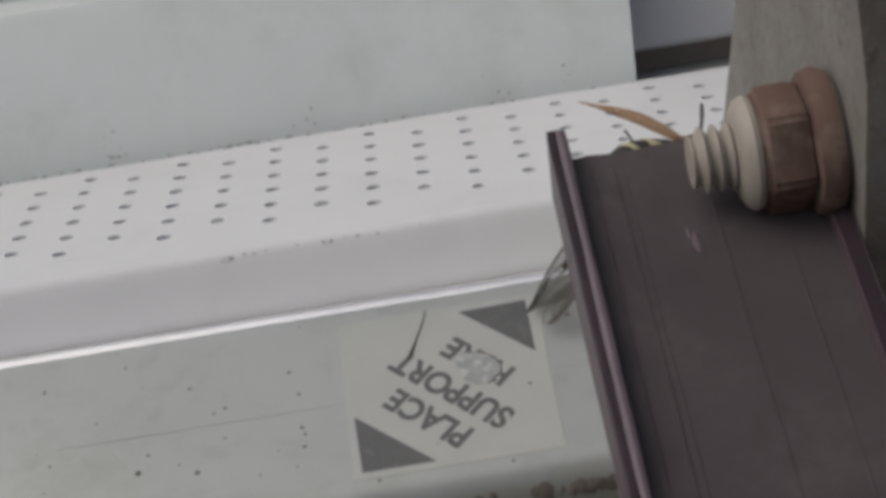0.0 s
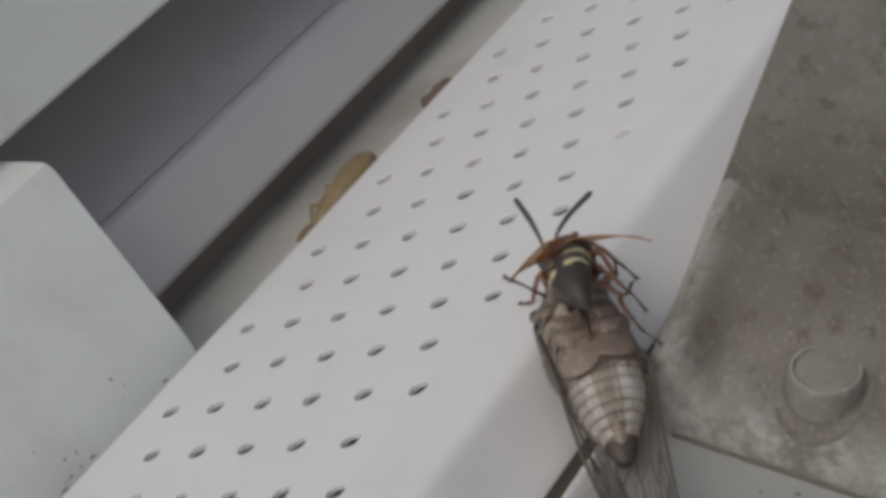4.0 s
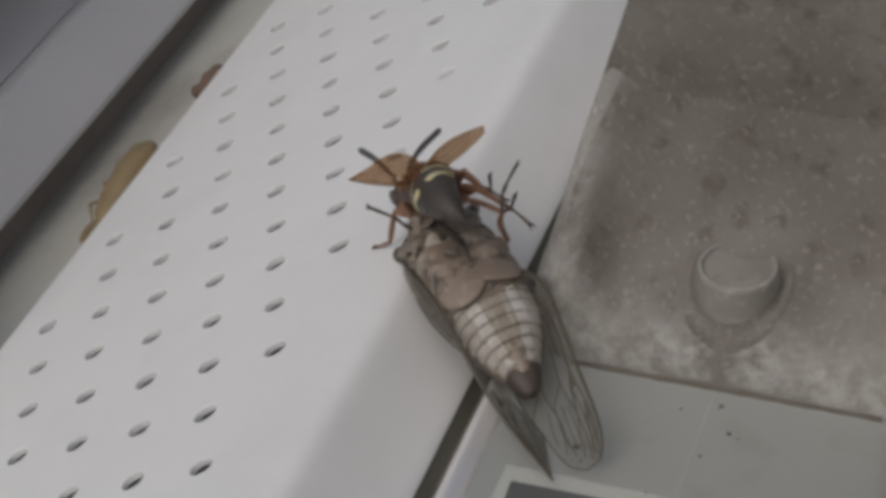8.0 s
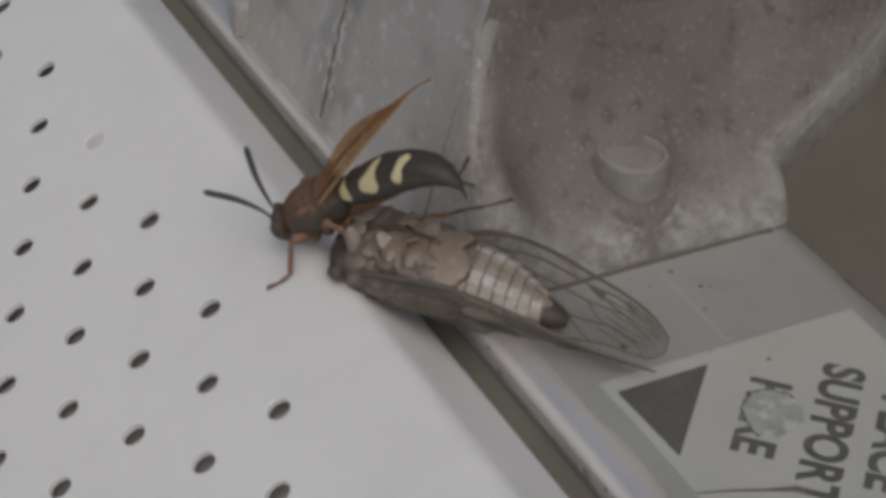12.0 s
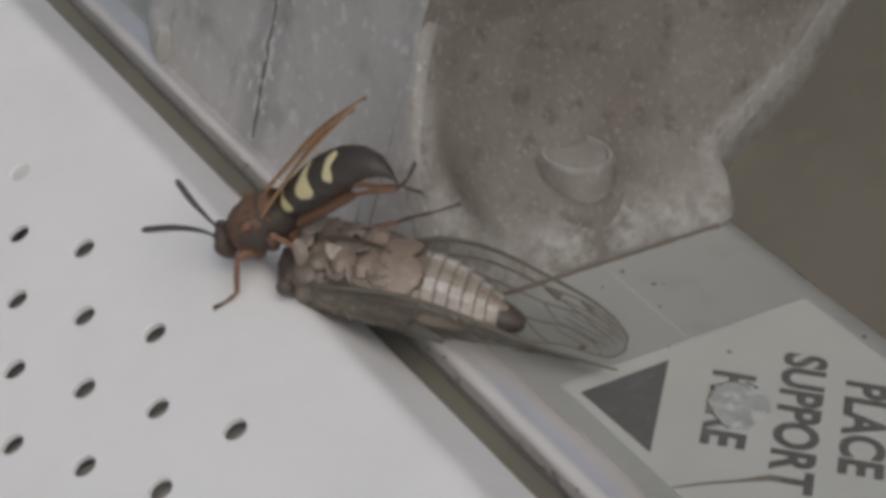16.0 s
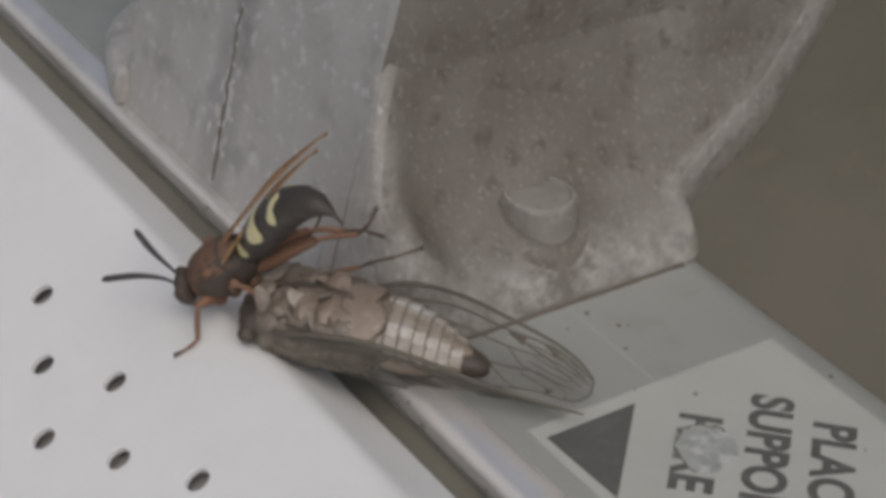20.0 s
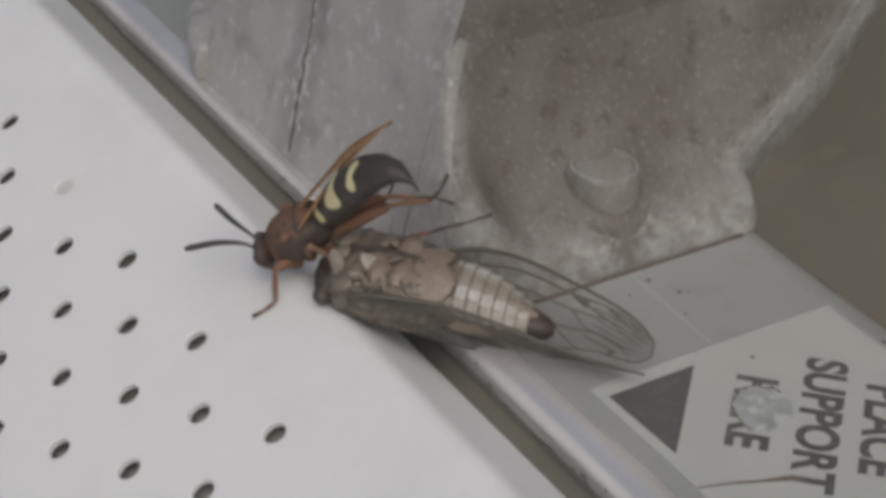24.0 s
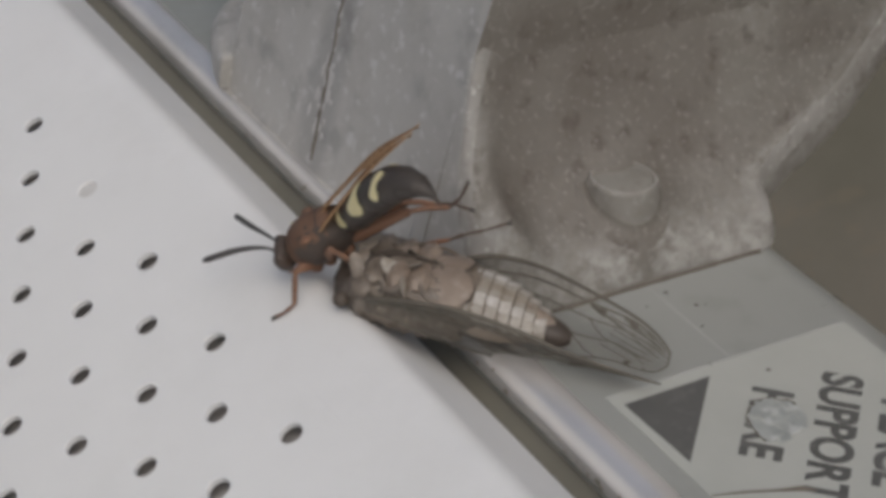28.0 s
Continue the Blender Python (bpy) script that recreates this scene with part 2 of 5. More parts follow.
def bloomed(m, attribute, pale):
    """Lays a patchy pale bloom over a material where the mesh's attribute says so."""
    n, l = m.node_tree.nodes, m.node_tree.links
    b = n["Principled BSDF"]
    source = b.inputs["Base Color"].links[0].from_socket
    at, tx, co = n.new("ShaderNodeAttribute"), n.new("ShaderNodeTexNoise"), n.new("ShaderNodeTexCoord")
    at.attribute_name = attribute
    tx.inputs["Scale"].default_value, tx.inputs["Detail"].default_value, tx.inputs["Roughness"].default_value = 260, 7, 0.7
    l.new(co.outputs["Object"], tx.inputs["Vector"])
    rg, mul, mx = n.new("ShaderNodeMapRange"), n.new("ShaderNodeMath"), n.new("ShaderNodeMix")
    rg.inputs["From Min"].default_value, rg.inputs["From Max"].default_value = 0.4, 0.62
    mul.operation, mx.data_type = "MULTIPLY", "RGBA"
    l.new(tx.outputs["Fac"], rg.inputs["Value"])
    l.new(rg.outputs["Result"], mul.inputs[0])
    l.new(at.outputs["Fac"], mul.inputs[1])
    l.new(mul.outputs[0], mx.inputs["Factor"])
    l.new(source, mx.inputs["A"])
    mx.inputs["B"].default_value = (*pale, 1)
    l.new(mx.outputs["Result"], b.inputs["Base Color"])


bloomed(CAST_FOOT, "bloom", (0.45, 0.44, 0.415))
MM = 0.001


def finish(name, bm, mat, smooth=True, angle=40):
    bmesh.ops.recalc_face_normals(bm, faces=bm.faces)
    for v in bm.verts:
        v.co *= MM
    me = bpy.data.meshes.new(name)
    bm.to_mesh(me)
    bm.free()
    me.materials.append(mat)
    if smooth:
        me.shade_smooth()
        me.set_sharp_from_angle(angle=radians(angle))
    return me


def part(name, bm, mat, parent, label="", smooth=True, angle=40):
    ob = new(name, finish(name, bm, mat, smooth, angle))
    ob.parent = parent
    if label:
        ob["label"] = label
    return ob


def thing(name, label, category, at=(0, 0, 0), kind="", group=""):
    ob = new(name)
    ob.empty_display_size = 0.005
    ob.location = Vector(at) * MM
    return tagged(ob, label, category, group, kind)


def solid(name, bm, mat, label, category="", kind="", smooth=True, angle=40):
    return tagged(new(name, finish(name, bm, mat, smooth, angle)), label, category, "", kind)


def profile_bar(pts, x0, x1, bm=None, steps=1, wobble=0.0):
    """A closed outline of (y, z) pairs drawn out along x."""
    bm = bm or bmesh.new()
    rings = []
    for k in range(steps + 1):
        x = x0 + (x1 - x0) * k / steps
        rings.append([bm.verts.new((x, y + wobble * noise.noise((x * 0.06, i * 3.1, 0)), z + wobble * noise.noise((x * 0.06, i * 3.1, 9)))) for i, (y, z) in enumerate(pts)])
    n = len(pts)
    for a, b in zip(rings, rings[1:]):
        for i in range(n):
            bm.faces.new((a[i], a[(i + 1) % n], b[(i + 1) % n], b[i]))
    bm.faces.new(rings[0])
    bm.faces.new(rings[-1][::-1])
    return bm


def arc(cx, cz, r, a0, a1, n=6):
    return [(cx + r * math.cos(radians(a0 + (a1 - a0) * i / n)), cz + r * math.sin(radians(a0 + (a1 - a0) * i / n))) for i in range(n + 1)]


def loft(rings, bm=None, caps=True):
    """Skin over rings of equally many points."""
    bm = bm or bmesh.new()
    vs = [[bm.verts.new(p) for p in ring] for ring in rings]
    n = len(vs[0])
    for a, b in zip(vs, vs[1:]):
        for i in range(n):
            bm.faces.new((a[i], a[(i + 1) % n], b[(i + 1) % n], b[i]))
    if caps:
        bm.faces.new(vs[0][::-1])
        bm.faces.new(vs[-1])
    return bm


def tube(points, radii, bm=None, n=8):
    """A round rod along points, with a radius at each."""
    points = [Vector(p) for p in points]
    if not isinstance(radii, (list, tuple)):
        radii = [radii] * len(points)
    rings, up = [], None
    for i, p in enumerate(points):
        d = (points[min(i + 1, len(points) - 1)] - points[max(i - 1, 0)]).normalized()
        side = d.cross(up) if up else d.orthogonal()
        side.normalize()
        up = side.cross(d).normalized()
        rings.append([p + radii[i] * (math.cos(2 * math.pi * k / n) * side + math.sin(2 * math.pi * k / n) * up) for k in range(n)])
    return loft(rings, bm)


def curve_points(pts, n=4):
    """A smooth line through the given points."""
    pts = [Vector(p) for p in pts]
    out = []
    for i in range(len(pts) - 1):
        p0, p1, p2, p3 = pts[max(i - 1, 0)], pts[i], pts[i + 1], pts[min(i + 2, len(pts) - 1)]
        for k in range(n):
            t = k / n
            out.append(0.5 * ((2 * p1) + (p2 - p0) * t + (2 * p0 - 5 * p1 + 4 * p2 - p3) * t * t + (3 * p1 - p0 - 3 * p2 + p3) * t ** 3))
    return out + [pts[-1]]


def ellipsoid(c, rx, ry, rz, bm=None, nu=16, nv=10, m=None):
    rings = []
    for j in range(nv + 1):
        a = math.pi * (0.02 + 0.96 * j / nv)
        rings.append([Vector((-rx * math.cos(a), ry * math.sin(a) * math.cos(2 * math.pi * k / nu), rz * math.sin(a) * math.sin(2 * math.pi * k / nu))) for k in range(nu)])
    rings = [[(m @ p if m else p) + Vector(c) for p in ring] for ring in rings]
    return loft(rings, bm)


def finer(rows, k):
    out = []
    for p, q in zip(rows, rows[1:]):
        out += [tuple(p[i] + (q[i] - p[i]) * j / k for i in range(len(p))) for j in range(k)]
    return out + [rows[-1]]


# frame of the sloping rail face: x along it, v down the slope, n out of it
SLOPE = radians(27.35)
RAIL_AT = Vector((0, -37.35, -15.08))
RV, RN = Vector((0, -math.cos(SLOPE), -math.sin(SLOPE))), Vector((0, -math.sin(SLOPE), math.cos(SLOPE)))


def rail(x, v, n=0.0):
    p = RAIL_AT + RV * v + RN * n
    return Vector((x, p.y, p.z))


# ---- ground ----
bm = bmesh.new()
bmesh.ops.create_grid(bm, x_segments=2, y_segments=2, size=80000)
for v in bm.verts:
    v.co.z = -1300
solid("ground", bm, GROUND, "bare brown earth with thin grass", kind="structure", smooth=False)

# ---- perforated panel ----
HOLE_R, SHEET = 1.68, 1.0
X0, X1 = -252, 252
panel = thing("perforated_panel", "white painted metal panel with staggered round holes", "panel", kind="structure")
bm = bmesh.new()


def square16(cx, cy, r):
    q = [(-1, -1), (-0.5, -1), (0, -1), (0.5, -1), (1, -1), (1, -0.5), (1, 0), (1, 0.5), (1, 1), (0.5, 1), (0, 1), (-0.5, 1), (-1, 1), (-1, 0.5), (-1, 0), (-1, -0.5)]
    return [(cx + r * a, cy + r * b) for a, b in q]


HOLES = []
for i in range(-10, 11):
    HOLES += [(24.0 * i, 12.0 * k) for k in range(6)] + [(24.0 * i + 12, 12.0 * k + 6) for k in range(5)]
for hx, hy in HOLES:
    top = [bm.verts.new((px, py, 0)) for px, py in square16(hx, hy, 6)]
    angles = [math.atan2(b - hy, a - hx) for a, b in square16(hx, hy, 6)]
    wob = 1 + random.uniform(-0.04, 0.04)
    r1 = [bm.verts.new((hx + (HOLE_R + 0.15) * wob * math.cos(a), hy + (HOLE_R + 0.15) * math.sin(a), 0)) for a in angles]
    r2 = [bm.verts.new((hx + HOLE_R * wob * math.cos(a), hy + HOLE_R * math.sin(a), -0.12)) for a in angles]
    r3 = [bm.verts.new((hx + HOLE_R * wob * math.cos(a), hy + HOLE_R * math.sin(a), -SHEET)) for a in angles]
    for a, b in ((top, r1), (r1, r2), (r2, r3)):
        for k in range(16):
            bm.faces.new((a[k], a[(k + 1) % 16], b[(k + 1) % 16], b[k]))
for i in range(-10, 11):
    for cx, y0, y1 in ((24.0 * i, 66, 66.1), (24.0 * i + 12, -6, 0), (24.0 * i + 12, 60, 66.1)):
        if y1 - y0 > 1:
            bm.faces.new([bm.verts.new(p) for p in ((cx - 6, y0, 0), (cx + 6, y0, 0), (cx + 6, y1, 0), (cx - 6, y1, 0))])
bmesh.ops.remove_doubles(bm, verts=bm.verts, dist=0.001)
part("perforated_sheet", bm, WHITE, panel, "white sheet with staggered round holes", angle=30)
# one hole is plugged with pale dirt
bm = bmesh.new()
bmesh.ops.create_circle(bm, cap_ends=True, segments=16, radius=HOLE_R * 1.02, matrix=Matrix.Translation((96.0, 0.0, -0.35)))
part("hole_plug", bm, SCUFF, panel, "pale dirt plugging one hole")
# rounded front lip and its return
front = [(-6, 0), (-13.6, 0), (-15.2, -0.1), (-16.5, -0.42), (-17.5, -1.1), (-18.2, -2.1), (-19.1, -4.0), (-20.3, -6.6), (-21.6, -9.4), (-22.8, -12.0), (-23.5, -13.5), (-23.55, -14.1), (-23.1, -14.5), (-20, -14.6),
         (-20, -13.4), (-22.0, -13.2), (-20.6, -10.2), (-19.3, -7.4), (-18.1, -4.8), (-17.2, -2.9), (-16.5, -1.9), (-15.2, -1.3), (-13.6, -1.15), (-6, -1.1)]
part("front_lip", profile_bar(front, X0, X1, steps=60, wobble=0.03), WHITE, panel, "rounded white front lip with scuffed grime", angle=50)
back = [(66, 0)] + arc(68, -4, 4, 90, 0, 6) + [(72, -9), (70.8, -9), (70.8, -4), (68, -1.2), (66, -1.2)]
part("back_lip", profile_bar(back, X0, X1), WHITE, panel)
bm = profile_bar([(-12, -3.0), (66, -3.0), (66, -3.9), (-12, -3.9)], X0, X1)
part("inner_tray", bm, TRAY, panel, "grey inside of the panel", smooth=False)

# ---- recess and rail behind the panel ----
solid("back_ledge", profile_bar([(70.8, -9), (113, -9), (113, -14), (70.8, -14)], -252, 300), LEDGE, "dusty grey ledge behind the panel", kind="structure", smooth=False)
# back of the gap, its brown chosen dark to give the shade there
solid("recess_back", profile_bar([(113, -14), (113, 1.5), (121, 3), (121, -14)], -252, 300), DARK, "back of the gap under the grey rail, coloured dark as its shade", kind="structure", smooth=False)
crumb_spots = [((x + 3 * noise.noise((x * 0.3, 1, 1)), 108.6 + 2.4 * noise.noise((x * 0.2, 7, 2)), -8.9), (0, 0, 1)) for x in range(-120, 200, 2)]
solid("grey_rail", profile_bar([(103.6, -1.0), (102.6, -0.5), (102.3, 0.6), (106.8, 14.2), (107.4, 15.3), (108.4, 15.8), (112, 16.1), (180, 24), (180, 5), (113, 2)], -252, 300), GREYW, "grey painted rail behind the ledge", kind="structure", angle=25)
# added filler whose grey stands for the shade between rail and box
solid("upper_recess", profile_bar([(110.5, 16.3), (150, 44), (150, 60), (180, 60), (180, 25)], -252, 300), SHADE, "added grey filler standing for the shade above the rail", kind="structure", smooth=False)
bm = profile_bar([(76, -9), (76.2, 0), (85.5, 38.5), (86.8, 40.3), (89, 41), (100, 43), (100, -9)], -252, 47)
for v in bm.verts:
    if v.co.x > 0:
        v.co.x += 0.06 * v.co.z
solid("white_bar", bm, BLOCKW, "pale painted bar with frayed top corner", "bar", kind="structure", angle=25)
solid("upper_white_box", profile_bar([(95, 47), (96, 46), (150, 40), (150, 140), (100, 140)], -300, 47 + 200), BLOCKW, "pale painted box above the bar", kind="structure", angle=25)

solid("cabinet_wall", profile_bar([(-18, -27), (176, -27), (176, -1300), (-18, -1300)], -250, 250), BLOCKW, "plain pale cabinet body under the panel", kind="structure", smooth=False)

# ---- sloping rail in front ----
yz = lambda v, n=0.0: (rail(0, v, n).y, rail(0, v, n).z)  # noqa: E731
lip = [yz(40.4), yz(-4.0), (-32.6, -12.62), (-31.4, -12.1), (-30.5, -12.05), (-29.5, -12.35), (-28.6, -13.05), (-27.8, -14.1), (-27.2, -15.4), (-26.9, -17.0), (-26.9, -30)]
prof = [yz(-8, -34), yz(48.6, -34), yz(48.6, -11.0), yz(48.3, -7.5), yz(47.5, -4.6), yz(46.2, -2.3), yz(44.3, -0.8), yz(42.2, -0.15)] + lip
solid("sloping_rail", profile_bar(prof, -252, 252, steps=40, wobble=0.06), RAILW, "sloping pale grey painted rail with rounded edge", "rail", kind="structure", angle=40)
solid("groove_floor", profile_bar([(-28, -17.2), (-23.0, -17.2), (-22.7, -14.75), (-19, -14.75), (-19, -26), (-28, -26)], -252, 252), GROOVE, "dark dirty bottom of the groove", kind="structure", smooth=False)

# near-white strip that paints the highlight on the rail's rounded edge
strip = [(-33.3, -12.93), (-32.6, -12.48), (-31.75, -12.02), (-31.2, -11.84), (-30.45, -11.85), (-29.4, -12.15), (-28.45, -12.9), (-27.65, -14.0), (-27.05, -15.3), (-27.25, -15.4), (-27.9, -14.2), (-28.7, -13.15), (-29.6, -12.45), (-30.5, -12.15), (-31.3, -12.2), (-31.8, -12.4), (-32.7, -12.75), (-33.3, -13.1)]
solid("rail_edge_highlight", profile_bar(strip, -252, 252, steps=50, wobble=0.02), EDGE_HIGHLIGHT, "bright strip painted as the highlight along the rail's edge", kind="structure", angle=60)


def crumbs(name, label, spots, mat, size):
    """Small clots of dirt, in one mesh."""
    bm = bmesh.new()
    r = random.Random(7)
    for p, n in spots:
        a = size * r.uniform(0.4, 1.3)
        n = Vector(n).normalized()
        m = along(n)
        ellipsoid(Vector(p), 0.22 * a, a * r.uniform(0.7, 1.4), a * r.uniform(0.7, 1.4), bm, nu=7, nv=5, m=m)
    return solid(name, bm, mat, label, "dirt", kind="stuff")


def along(direction, up=(0.0, 0.0, 1.0)):
    """The turn that lays x along a direction, with z as near up as it can be."""
    x = Vector(direction).normalized()
    y = Vector(up).cross(x).normalized()
    return Matrix((x, y, x.cross(y))).transposed()


rng = random.Random(3)
spots = [(rail(x + rng.uniform(-0.7, 0.7), 47.3, -4.4 + rng.uniform(-1.0, 1.0) - 0.02 * (27 - x)), RV + 0.6 * RN) for x in [5 + 0.25 * k for k in range(90)]]
spots += [(rail(rng.uniform(-40, 28), 47.1, rng.uniform(-3.0, -5.0)), RV + 0.6 * RN) for _ in range(60)]
crumbs("edge_dirt", "brown crusted dirt along the rail's front edge", spots, CRUST, 1.15)
spots = [(rail(x, v, 0.0), RN) for x, v in ((-82, -3.5), (-84, -3.3), (-41.6, -2.4), (-43, -2.6), (-60, 24), (-80, 40), (2, 34), (20, 25), (24.5, 21.5), (25.2, 21.7), (-30, 41), (12, 40.5), (-3.5, 41.5))]
spots += [(rail(rng.uniform(-110, 27), rng.uniform(0, 41), 0.0), RN) for _ in range(50)]
crumbs("rail_specks", "dark specks of dirt on the rail", spots, GRIME, 0.4)
spots = []
for k in range(95):
    x = rng.choice((17.9, 16.2, 7.4, 4.6)) + rng.gauss(0, 1.1) if k < 60 else rng.uniform(-60, 40)
    y = -15.9 + rng.gauss(0, 0.5) - (0.03 * (17 - x) if k >= 60 else 0)
    z = -0.75 - 0.36 * (-15.9 - y)
    spots.append(((x, y, z + 0.02), (0, -0.35, 0.93)))
crumbs("lip_scuffs", "grey scuffs along the rounded lip", spots, MARK, 0.36)
crumbs("recess_dirt", "dark dirt where the ledge meets the grey rail", crumb_spots, GRIME, 1.3)
spots = [((rng.uniform(-80, 60), rng.uniform(-10, 60), 0.0), (0, 0, 1)) for _ in range(60)]
crumbs("panel_specks", "tiny specks on the white panel", spots, SCUFF, 0.16)
spots = []
for k in range(170):
    x = rng.uniform(-130, 5) if k < 155 else rng.uniform(5, 110)
    h = rng.uniform(0, 1) ** 1.6
    spots.append(((x, -27.15 - 1.15 * h, -15.0 + 1.9 * h), (0, 1, 0.4 + h)))
crumbs("groove_dirt", "dirt clinging to the groove's edge", spots, GRIME, 0.45)

spots = [((rng.uniform(-130, 46), 76.0 + 0.24 * h, h), (0, -1, 0.24)) for h in [0.4 + 7.0 * rng.uniform(0, 1) ** 2.6 for _ in range(150)]]
spots = [(p, n) for p, n in spots if noise.noise((p[0] * 0.06, 4, 4)) > 0.12]
crumbs("bar_dirt", "dark mould specks low on the pale bar", spots, SCUFF_DARK, 0.3)
spots = [((rng.uniform(-130, 46), rng.uniform(71.5, 74.5), -0.9), (0, 0.2, 1)) for _ in range(60)]
crumbs("seam_dirt", "dirt caught between the panel and the pale bar", spots, GRIME, 0.7)

# ---- sticker ----
sticker = thing("warning_sticker", "worn white square sticker with black print on the rail", "sticker")
SX0, SX1, SV0, SV1 = -35.0, 7.1, -1.3, 40.3


def flat(poly, n0, n1):
    """A thin plate on the rail face from (x, v) corners."""
    bm = bmesh.new()
    lo = [bm.verts.new(rail(x, v, n0)) for x, v in poly]
    hi = [bm.verts.new(rail(x, v, n1)) for x, v in poly]
    bm.faces.new(hi)
    bm.faces.new(lo[::-1])
    for i in range(len(poly)):
        bm.faces.new((lo[i], lo[(i + 1) % len(poly)], hi[(i + 1) % len(poly)], hi[i]))
    return bm


part("paper", flat([(SX0, SV0), (SX1, SV0), (SX1, SV1), (SX0, SV1)], 0.02, 0.09), PAPER, sticker, smooth=False)
part("triangle", flat([(4.85, 0.1), (-9.4, 0.6), (5.0, 14.6)], 0.09, 0.12), INK, sticker, smooth=False)
part("triangle", flat([(-33.2, 38.6), (-18.4, 38.6), (-33.6, 24.2)], 0.09, 0.12), INK, sticker, smooth=False)


def word(text, x, v, size, squeeze):
    cu = bpy.data.curves.new(text, "FONT")
    cu.body, cu.size, cu.align_x, cu.align_y, cu.offset, cu.extrude = text, 1.0, "CENTER", "CENTER", 0.036, 0.004
    tmp = bpy.data.objects.new("tmp", cu)
    me = bpy.data.meshes.new_from_object(tmp)
    bpy.data.objects.remove(tmp)
    bm = bmesh.new()
    bm.from_mesh(me)
    read = (Vector((-1, 0, 0)) - RV).normalized()
    up = (Vector((-1, 0, 0)) + RV).normalized()
    o = rail(x, v, 0.115)
    for p in bm.verts:
        p.co = o + read * p.co.x * size * squeeze + up * p.co.y * size + RN * p.co.z * 2
    part("lettering", bm, INK, sticker, "black capital letters", smooth=False)


word("PLACE", -18.6, 27.4, 7.6, 0.915)
word("SUPPORT", -13.2, 21.0, 7.6, 0.915)
word("HERE", -6.9, 14.7, 7.6, 0.915)
TORN = [(-2.0, 16.6), (-2.6, 19.3), (-4.7, 21.3), (-8.3, 21.4), (-10.9, 19.2), (-11.4, 16.0), (-12.4, 14.1), (-10.7, 11.8), (-8.1, 11.6), (-4.2, 13.1)]
edge = []
for (x0, v0), (x1, v1) in zip(TORN, TORN[1:] + TORN[:1]):
    for k in range(4):
        x, v = x0 + (x1 - x0) * k / 4, v0 + (v1 - v0) * k / 4
        edge.append((x + 0.5 * noise.noise((x, v, 0)), v + 0.5 * noise.noise((x, v, 5))))
edge = [(-7.2 + 0.9 * (x + 7.2), 16.4 + 0.9 * (v - 16.4)) for x, v in edge]
part("scraped_patch", flat(edge, 0.11, 0.22), SCRAPE, sticker, "torn blue-grey patch over the print", smooth=False)
part("patch_rim", tube([rail(x, v, 0.17) for x, v in edge[28:] + edge[:10]], [0.1 + 0.4 * abs(noise.noise((k * 0.5, 2, 2))) for k in range(22)], n=6), GRIME, sticker, "dirty crack along the torn patch")
wr = random.Random(31)
for k in range(13):
    x, v, a, length = -7.2 + wr.uniform(-3.4, 3.4), 16.4 + wr.uniform(-3.2, 3.2), wr.uniform(0, 3.14), wr.uniform(0.8, 2.2)
    pts = [(x - length * math.cos(a), v - length * math.sin(a)), (x + wr.uniform(-0.4, 0.4), v + wr.uniform(-0.4, 0.4)), (x + length * math.cos(a), v + length * math.sin(a))]
    part("wrinkle", tube([rail(p, q, 0.2) for p, q in pts], [0.05, wr.uniform(0.1, 0.2), 0.05], n=5), PAPER, sticker, "pale wrinkle in the patch")
bm = tube([rail(-16.2, -1.2, 0.12), rail(-17.6, 3.0, 0.15), rail(-19.2, 6.8, 0.15), rail(-20.4, 9.8, 0.2), rail(-21.6, 11.6, 0.15)], [0.12, 0.2, 0.22, 0.45, 0.12], n=5)
part("tear", bm, GRIME, sticker, "dirty tear in the paper")
for a, b in (((7.3, SV0), (7.3, SV1)), ((8.0, 20.0), (28.4, 20.3)), ((SX0 - 60, 20.0), (SX0 - 0.3, 20.2))):
    tagged(solid("rail_seam", tube([rail(*a, 0.02), rail(*b, 0.0)], 0.09, n=5), SEAM, "fine dirty line scored in the rail paint", kind="structure"))

# ---- cast bracket ----
bracket = thing("cast_bracket", "pitted grey cast metal bracket bolted to the rail", "bracket")


def en(v, n):
    p = rail(0, v, n)
    return p.y, p.z


# E: the arm's upper edge seen from the side
arm_side = [(-29.5, -12.6), (-48.4, 9.6), (-61.0, 23.2), (-79.0, 42.0), (-120, 85), (-160, 128), (-176, 128), (-182, 60), (-172, 34), (-150, 5), en(91, 46), en(85, 31), en(77.5, 22.4), en(69, 14.8), en(62, 9.4), en(58.6, 5.2), en(57.6, 0.0), en(57.4, -4.0), en(49.4, -4.0), en(49.2, 0.0), en(-9, -0.4)]
bm = profile_bar(arm_side, 47, 113)
top_edges = [e for e in bm.edges if all(abs(v.co.x - 47) < 0.1 and v.co.z > -13 and v.co.y > -161 and abs(v.co.z - 128) > 0.5 + 0 * v.co.y or (abs(v.co.x - 47) < 0.1 and abs(v.co.y + 160) < 0.5) for v in e.verts)]
bmesh.ops.bevel(bm, geom=top_edges, offset=3.6, segments=5, affect="EDGES", clamp_overlap=True)
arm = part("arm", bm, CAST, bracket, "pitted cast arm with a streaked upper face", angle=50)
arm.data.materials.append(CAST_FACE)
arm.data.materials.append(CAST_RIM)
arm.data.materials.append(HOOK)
# faces turned to the panel take the lit copy, their bevel the rim
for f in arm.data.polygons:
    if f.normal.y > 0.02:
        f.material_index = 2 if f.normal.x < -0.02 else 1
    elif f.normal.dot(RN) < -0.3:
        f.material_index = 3


